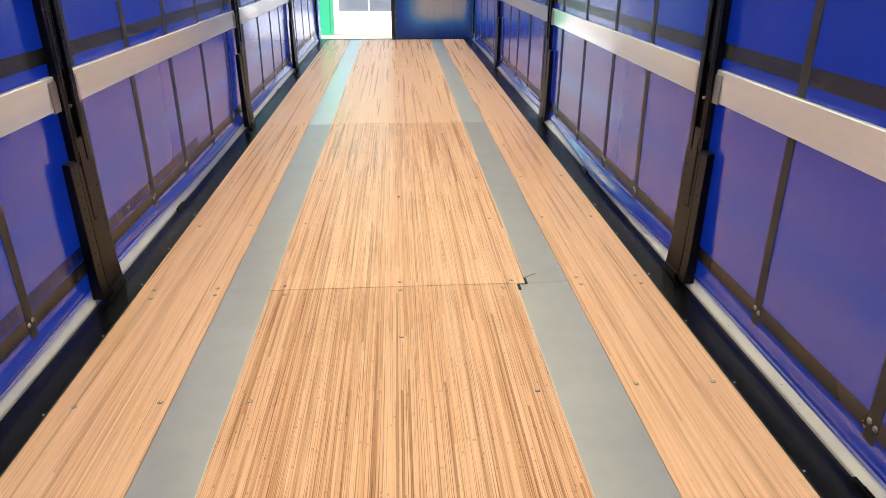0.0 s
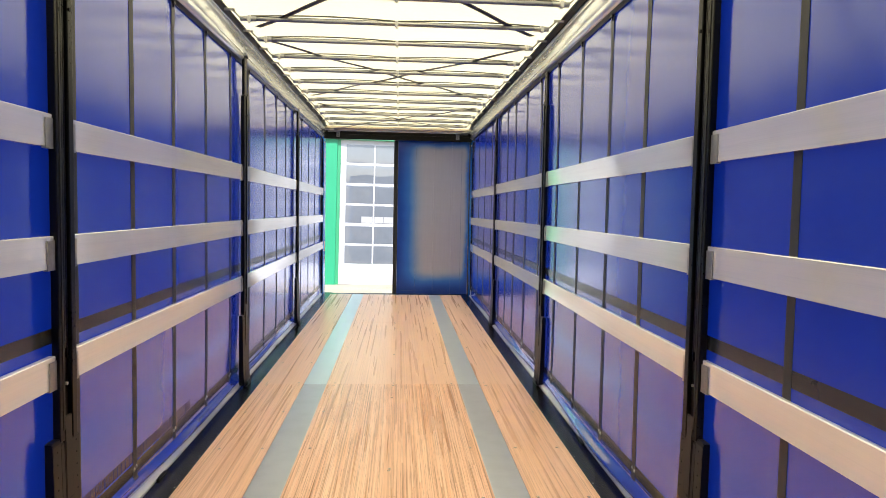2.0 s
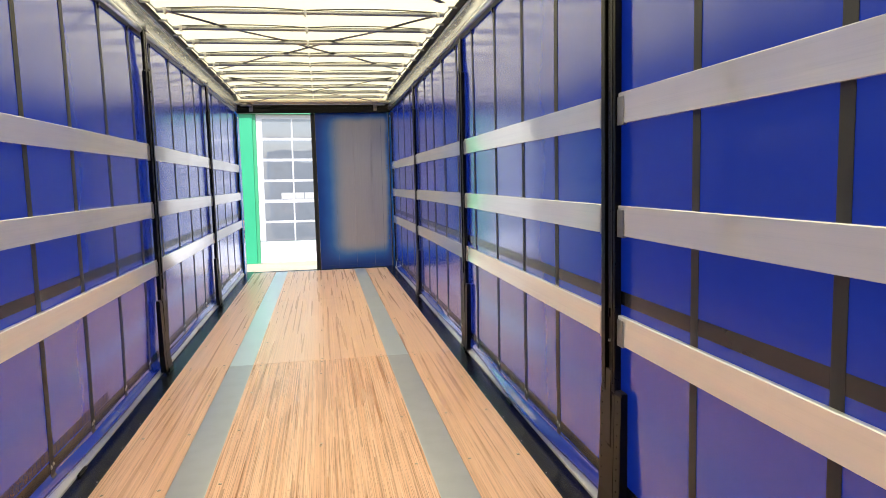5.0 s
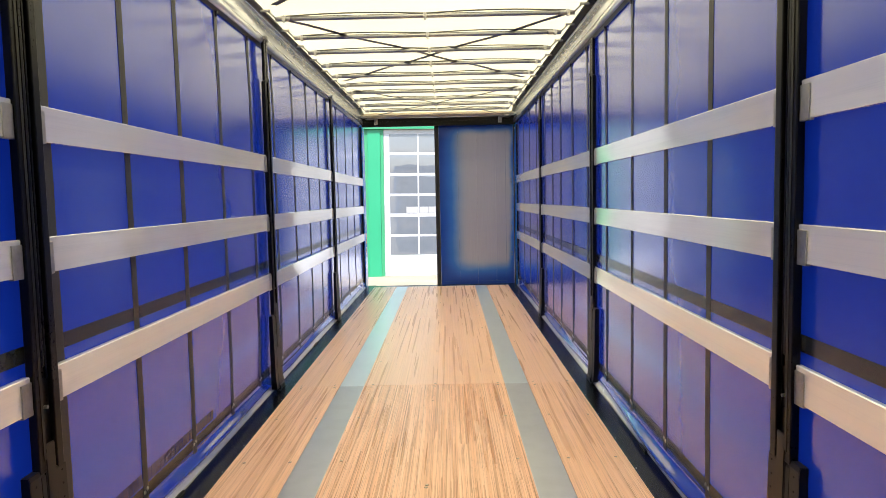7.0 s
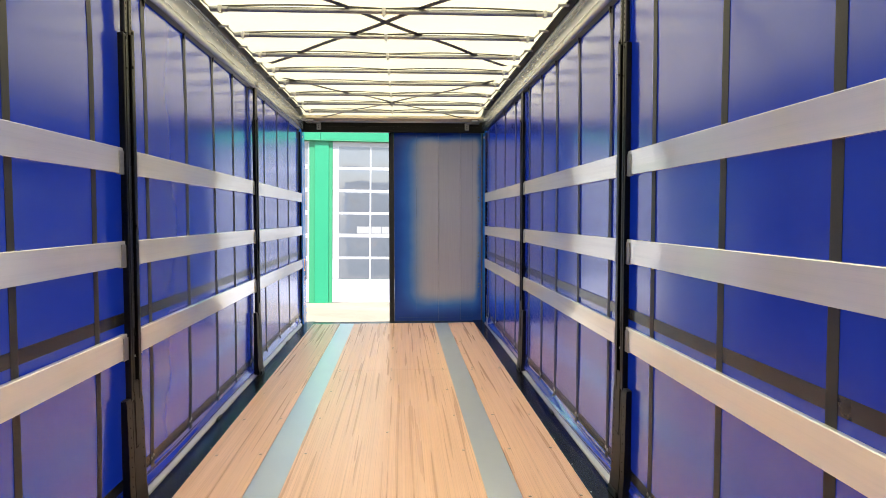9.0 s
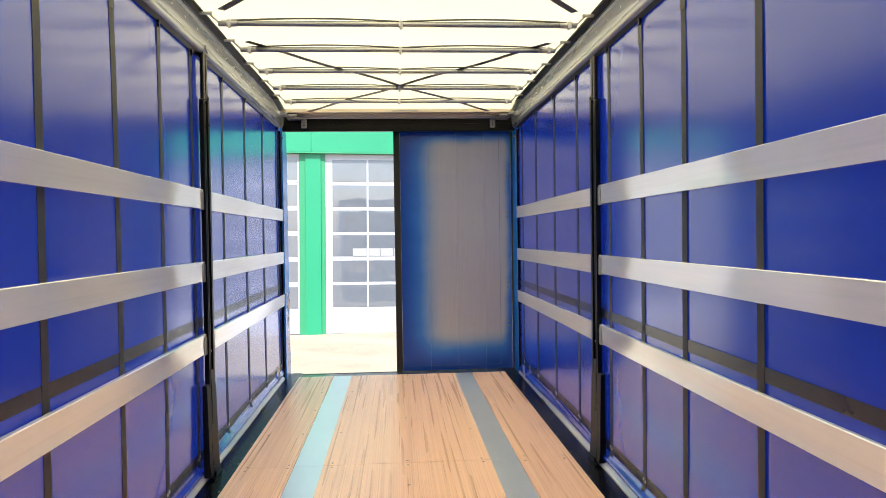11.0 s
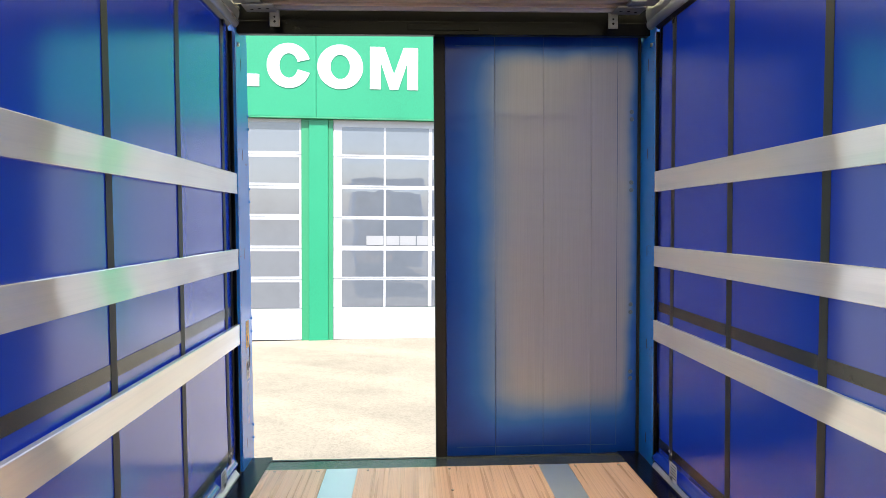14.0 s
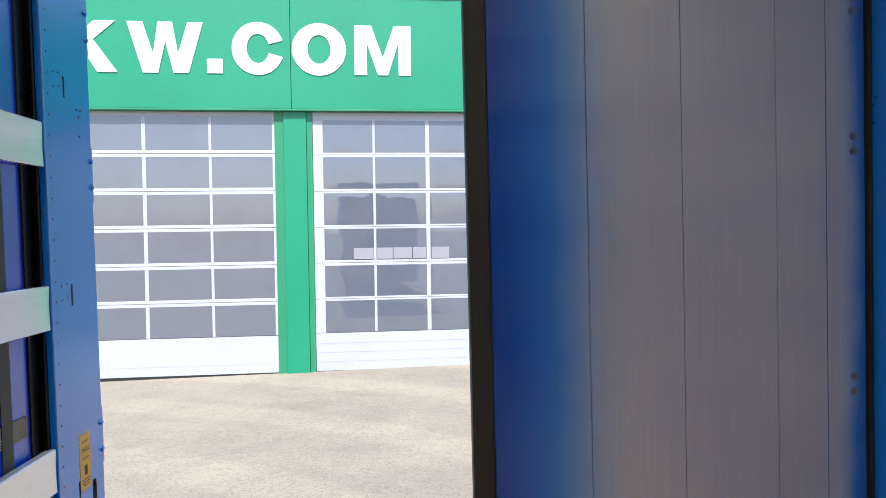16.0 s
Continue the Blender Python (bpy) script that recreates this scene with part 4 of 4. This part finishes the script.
# labels on the open side's corner post
LX = -1.199
lab = solid("warning_label", block(LX + 0.0003, LX + 0.0013, 11.588, 11.654, 0.700, 0.862), YELLOW, "yellow warning label on the blue corner post", "label")
part("pictogram", block(LX + 0.0013, LX + 0.0019, 11.612, 11.630, 0.742, 0.770), INK, lab)
for k, (w, z) in enumerate(((0.040, 0.838), (0.046, 0.818), (0.046, 0.811), (0.034, 0.790), (0.046, 0.728), (0.046, 0.720), (0.030, 0.712))):
    part("print_bar", block(LX + 0.0013, LX + 0.0019, 11.621 - w / 2, 11.621 + w / 2, z, z + 0.0028), INK, lab)
lab = solid("prohibition_label", block(LX + 0.0003, LX + 0.0013, 11.588, 11.656, 0.512, 0.634), PAPER, "small white prohibition label on the blue corner post", "label")
bm = bmesh.new()
for k in range(16):
    a, b = 2 * math.pi * k / 16, 2 * math.pi * (k + 1) / 16
    rod(bm, (LX + 0.0017, 11.622 + 0.022 * math.cos(a), 0.590 + 0.026 * math.sin(a)), (LX + 0.0017, 11.622 + 0.022 * math.cos(b), 0.590 + 0.026 * math.sin(b)), 0.0022, 4)
rod(bm, (LX + 0.0017, 11.607, 0.609), (LX + 0.0017, 11.637, 0.571), 0.0022, 4)
part("sign_ring", bm, INK, lab)
for k in range(3):
    part("print_bar", block(LX + 0.0013, LX + 0.0019, 11.596, 11.648 - 0.008 * (k % 2), 0.546 - 0.011 * k, 0.550 - 0.011 * k), INK, lab)
lab = solid("instruction_print", block(LX + 0.0003, LX + 0.0009, 11.594, 11.654, 0.492, 0.495), PAPER, "small white printed lines on the blue corner post", "label")
for k in range(15):
    z = 0.482 - 0.0145 * k - 0.012 * (k // 4)
    part("print_bar", block(LX + 0.0003, LX + 0.0009, 11.596, 11.650 - 0.006 * ((k * 5) % 4), z, z + 0.0026), PAPER, lab)

# the closed rear door leaf
DOOR_Y = 11.679
door = thing("rear_door", "closed rear door leaf of planked aluminium with blue overspray", "door")
seams = (0.004, 0.308, 0.607, 0.908, 1.195)
for a, b in zip(seams, seams[1:]):
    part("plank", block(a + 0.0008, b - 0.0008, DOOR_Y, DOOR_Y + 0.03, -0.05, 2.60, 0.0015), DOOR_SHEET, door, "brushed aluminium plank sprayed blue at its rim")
part("backing", block(0.004, 1.195, DOOR_Y + 0.0305, DOOR_Y + 0.036, -0.05, 2.60), BLACK_STEEL, door, "outer skin of the leaf")
bm = bmesh.new()
box(bm, 0.068, 1.070, DOOR_Y - 0.0012, DOOR_Y + 0.0005, 0.0425, 0.0455)
box(bm, 0.068, 1.070, DOOR_Y - 0.0012, DOOR_Y + 0.0005, 2.5195, 2.5225)
box(bm, 1.0675, 1.070, DOOR_Y - 0.0012, DOOR_Y + 0.0005, 0.0455, 2.5195)
part("moulding", bm, BEAD, door, "fine blue bead line")
part("edge_seal", block(-0.065, 0.003, DOOR_Y - 0.012, DOOR_Y + 0.05, -0.05, 2.60, 0.008), RUBBER, door, "thick black rubber edge seal")
part("hinge_seal", block(1.196, 1.2105, DOOR_Y - 0.016, DOOR_Y + 0.01, -0.05, 2.60, 0.003), RUBBER, door, "black rubber hinge seal")
part("bottom_seal", block(0.004, 1.195, DOOR_Y - 0.022, DOOR_Y - 0.001, -0.05, -0.008, 0.003), RUBBER, door, "black rubber bottom seal")
for z in (2.121, 2.076, 1.687, 1.640, 0.927, 0.879, 0.504, 0.462):
    bm = rod(bmesh.new(), (1.158, DOOR_Y + 0.001, z), (1.158, DOOR_Y - 0.004, z), 0.014, 16, 0.012)
    rod(bm, (1.158, DOOR_Y - 0.003, z), (1.158, DOOR_Y - 0.009, z), 0.007, 6)
    part("hinge_bolt", bm, DULL_BOLT, door, "dull blue-grey hinge bolt")

# ---- workshop building across the yard ----
LEVEL = Matrix.Translation((-2.116, FACADE, GROUND)) @ pose(0, 0, 0, 0, 0, 3.0) @ pose(0, 0, 0, 0, 0.73, 0) @ Matrix.Translation((2.1, -FACADE, -GROUND))    # the trailer stands askew to the building
building = thing("workshop_building", "green workshop building with white sectional doors", "building", at=(0, FACADE, GROUND))
building.matrix_basis = LEVEL @ Matrix.Translation((0, FACADE, GROUND))
OFF = Vector((0, -FACADE, -GROUND))


def on(name, bm, material, parent=building, label=""):
    bmesh.ops.translate(bm, verts=bm.verts, vec=OFF)
    return part(name, bm, material, parent, label)


on("wall", block(-14, 10, FACADE + 0.10, FACADE + 9, GROUND - 0.3, 5.30), GREEN)
on("roof", block(-14.2, 10.2, FACADE - 0.135, FACADE + 9.1, 5.402, 5.49, 0.01), WHITE_PAINT, label="flat roof edge with a white capping")
for x0, x1 in ((-14, -8.154), (-8.148, -2.154), (-2.148, 3.85), (3.856, 10)):
    on("fascia_panel", block(x0, x1, FACADE - 0.12, FACADE + 0.09, 3.520, 5.402, 0.008), GREEN, label="broad green fascia panel")
on("drip_edge", block(-14, 10, FACADE - 0.13, FACADE + 0.02, 3.490, 3.518, 0.004), GREEN_EDGE)
for xc in (-2.14, -8.14, 3.86):
    on("pillar", block(xc - 0.162, xc + 0.218, FACADE - 0.045, FACADE + 0.09, GROUND - 0.1, 3.489, 0.008), GREEN, label="green steel pillar")
    on("pillar_trim", block(xc - 0.316, xc - 0.164, FACADE - 0.01, FACADE + 0.085, GROUND - 0.1, 3.488, 0.006), GREEN_EDGE, label="paler green trim")
    on("pillar_trim", block(xc + 0.220, xc + 0.318, FACADE - 0.01, FACADE + 0.085, GROUND - 0.1, 3.488, 0.006), GREEN_EDGE, label="paler green trim")


def stroke_letter(strokes, x0, x1, z0, z1):
    """Heavy sign letter out of flat convex pieces, drawn in a unit square."""
    bm = bmesh.new()
    for poly in strokes:
        front = [bm.verts.new((x0 + (x1 - x0) * u, FACADE - 0.135, z0 + (z1 - z0) * v)) for u, v in poly]
        back = [bm.verts.new((p.co.x, FACADE - 0.1195, p.co.z)) for p in front]
        n = len(poly)
        bm.faces.new(front), bm.faces.new(back[::-1])
        for i in range(n):
            bm.faces.new((front[i], back[i], back[(i + 1) % n], front[(i + 1) % n]))
    bmesh.ops.recalc_face_normals(bm, faces=bm.faces)
    return bm


def ring_letter(gap):
    """Pieces of a heavy O, or of a C with a gap on its right."""
    pieces, n = [], 40
    for k in range(n):
        a, b = 2 * math.pi * k / n, 2 * math.pi * (k + 1) / n
        mid = (a + b) / 2
        if gap and (mid < gap or mid > 2 * math.pi - gap):
            continue
        q = []
        for t, ro in ((a, 1), (b, 1), (b, 0), (a, 0)):
            wx, wz = (0.5, 0.5) if ro else (0.5 - 0.285, 0.5 - 0.225)
            q.append((0.5 + wx * math.cos(t), 0.5 + wz * math.sin(t)))
        pieces.append(q)
    return pieces


GLYPHS = {
    "M": [[(0, 0), (0.22, 0), (0.22, 1), (0, 1)], [(0.78, 0), (1, 0), (1, 1), (0.78, 1)], [(0.22, 1), (0.30, 1), (0.5, 0.36), (0.5, 0.0), (0.41, 0.0), (0.22, 0.66)], [(0.70, 1), (0.78, 1), (0.78, 0.66), (0.59, 0.0), (0.5, 0.0), (0.5, 0.36)]],
    "W": [[(0, 1), (0.205, 1), (0.34, 0.36), (0.34, 0), (0.20, 0)], [(0.34, 0), (0.34, 0.40), (0.405, 1), (0.5, 1), (0.5, 0.62), (0.40, 0)],
          [(0.60, 0), (0.5, 0.62), (0.5, 1), (0.595, 1), (0.66, 0.40), (0.66, 0)], [(0.66, 0), (0.66, 0.36), (0.795, 1), (1, 1), (0.80, 0)]],
    "K": [[(0, 0), (0.27, 0), (0.27, 1), (0, 1)], [(0.27, 0.26), (0.45, 0.46), (0.98, 1), (0.64, 1), (0.27, 0.60)], [(0.45, 0.46), (0.68, 0), (1.0, 0), (0.62, 0.64)]],
    ".": [[(0, 0), (1, 0), (1, 1), (0, 1)]],
    "O": ring_letter(0), "C": ring_letter(0.36),
}
for ch, x0, x1, z0, z1 in (("K", -5.93, -4.938, 4.098, 4.935), ("W", -4.782, -3.566, 4.098, 4.935), (".", -3.515, -3.258, 4.098, 4.338), ("C", -3.11, -2.255, 4.080, 4.960), ("O", -2.125, -1.222, 4.080, 4.960), ("M", -1.082, -0.122, 4.098, 4.935)):
    on("letter", stroke_letter(GLYPHS[ch], x0, x1, z0, z1), LETTER, label="bold white sign letter " + ("full stop" if ch == "." else ch))


def sectional_door(x0, x1, columns, top, rows, pane_material, rim, words):
    d = thing("sectional_door", words, "door", "workshop doors", at=(x0, FACADE, GROUND))
    d.matrix_basis = LEVEL @ Matrix.Translation((x0, FACADE, GROUND))
    off = Vector((-x0, -FACADE, -GROUND))

    def put(name, bm, material, label=""):
        bmesh.ops.translate(bm, verts=bm.verts, vec=off)
        return part(name, bm, material, d, label)

    Y0, Y1 = FACADE + 0.015, FACADE + 0.065
    put("bottom_panel", block(x0, x1, Y0, Y1, GROUND + 0.012, rows[-1][0] - 0.010, 0.004), WHITE_PAINT, "white ribbed bottom panel")
    for k in range(3 if pane_material is CLEAR else 1):
        z = GROUND + 0.17 + 0.16 * k
        put("rib", block(x0 + 0.02, x1 - 0.02, Y0 - 0.003, Y0 - 0.0005, z, z + 0.006), WHITE_PAINT)
    put("floor_seal", block(x0, x1, Y0, Y1, GROUND - 0.1, GROUND + 0.011), RUBBER, "black floor seal")
    put("top_rail", block(x0, x1, Y0, Y1, rows[0][1], top, 0.004), WHITE_PAINT)
    for k, (z0, z1) in enumerate(rows):
        below = rows[k + 1][1] if k + 1 < len(rows) else z0 - 0.010
        mid = (z0 + below) / 2
        if k + 1 < len(rows):
            put("rail", block(x0, x1, Y0, Y1, mid + 0.003, z0, 0.004), WHITE_PAINT)
            put("rail", block(x0, x1, Y0, Y1, below, mid - 0.003, 0.004), WHITE_PAINT)
        last = x0
        for c0, c1 in columns:
            if c0 > last + 0.001:
                put("stile", block(last, c0, Y0, Y1, z0, z1, 0.004), WHITE_PAINT)
            bulge = rim * random.uniform(0.6, 1.3)
            sag = random.uniform(0.78, 0.9)
            bm = bmesh.new()
            if rim:
                bm = sheet(lambda u, v: (c0 + (c1 - c0) * u, Y0 + 0.0025 - bulge * (math.sin(math.pi * u) * math.sin(math.pi * v)) ** 0.5 * (1 + 0.25 * math.sin(5 * u + 3 * v + k))
                                         - 0.3 * rim * math.exp(-((v - sag) / 0.07) ** 2) * math.sin(2 * math.pi * u) ** 2, z0 + (z1 - z0) * v), [i / 16 for i in range(17)], [i / 20 for i in range(21)])
                for f in bm.faces:
                    f.smooth = True
            box(bm, c0, c1, Y0 + 0.0035, Y0 + 0.0075, z0, z1)
            put("pane", bm, pane_material)
            last = c1
        if last < x1 - 0.001:
            put("stile", block(last, x1, Y0, Y1, z0, z1, 0.004), WHITE_PAINT)
    return d


ROWS_L = ((2.839, 3.422), (2.205, 2.725), (1.579, 2.091), (0.942, 1.465), (0.313, 0.828), (-0.328, 0.198))
ROWS_R = ((2.797, 3.350), (2.174, 2.718), (1.550, 2.096), (0.945, 1.482), (0.308, 0.847), (-0.311, 0.239))
sectional_door(-7.82, -2.458, [(-7.775, -6.775), (-6.735, -5.705), (-5.665, -4.638), (-4.575, -3.553), (-3.506, -2.50)], 3.488, ROWS_L, MILKY, 0.0,
               "closed white sectional door with milky grey panes")
CLEAR_DOOR = sectional_door(-1.818, 3.54, [(-1.647, -0.80), (-0.757, 0.119), (0.189, 1.06), (1.13, 2.0), (2.07, 2.94), (3.01, 3.45)], 3.488, ROWS_R, CLEAR, 0.003,
               "closed white sectional door with warped dark panes")
sectional_door(4.182, 9.50, [(4.23, 5.25), (5.31, 6.33), (6.39, 7.41), (7.47, 8.49), (8.55, 9.45)], 3.488, ROWS_L, MILKY, 0.0,
               "closed white sectional door with milky grey panes")
# pale sheets stuck low on one row of panes
for x0, x1 in ((-1.15, -0.806), (-0.745, -0.476), (-0.462, -0.14), (-0.12, 0.11), (0.207, 0.515)):
    ob = part("pale_sheet", block(x0, x1, 0.004, 0.007, 0.955 - GROUND, 1.15 - GROUND), PALE_SHEET, CLEAR_DOOR, "pale flat sheet stuck on the pane")
    ob.location.x = 1.818
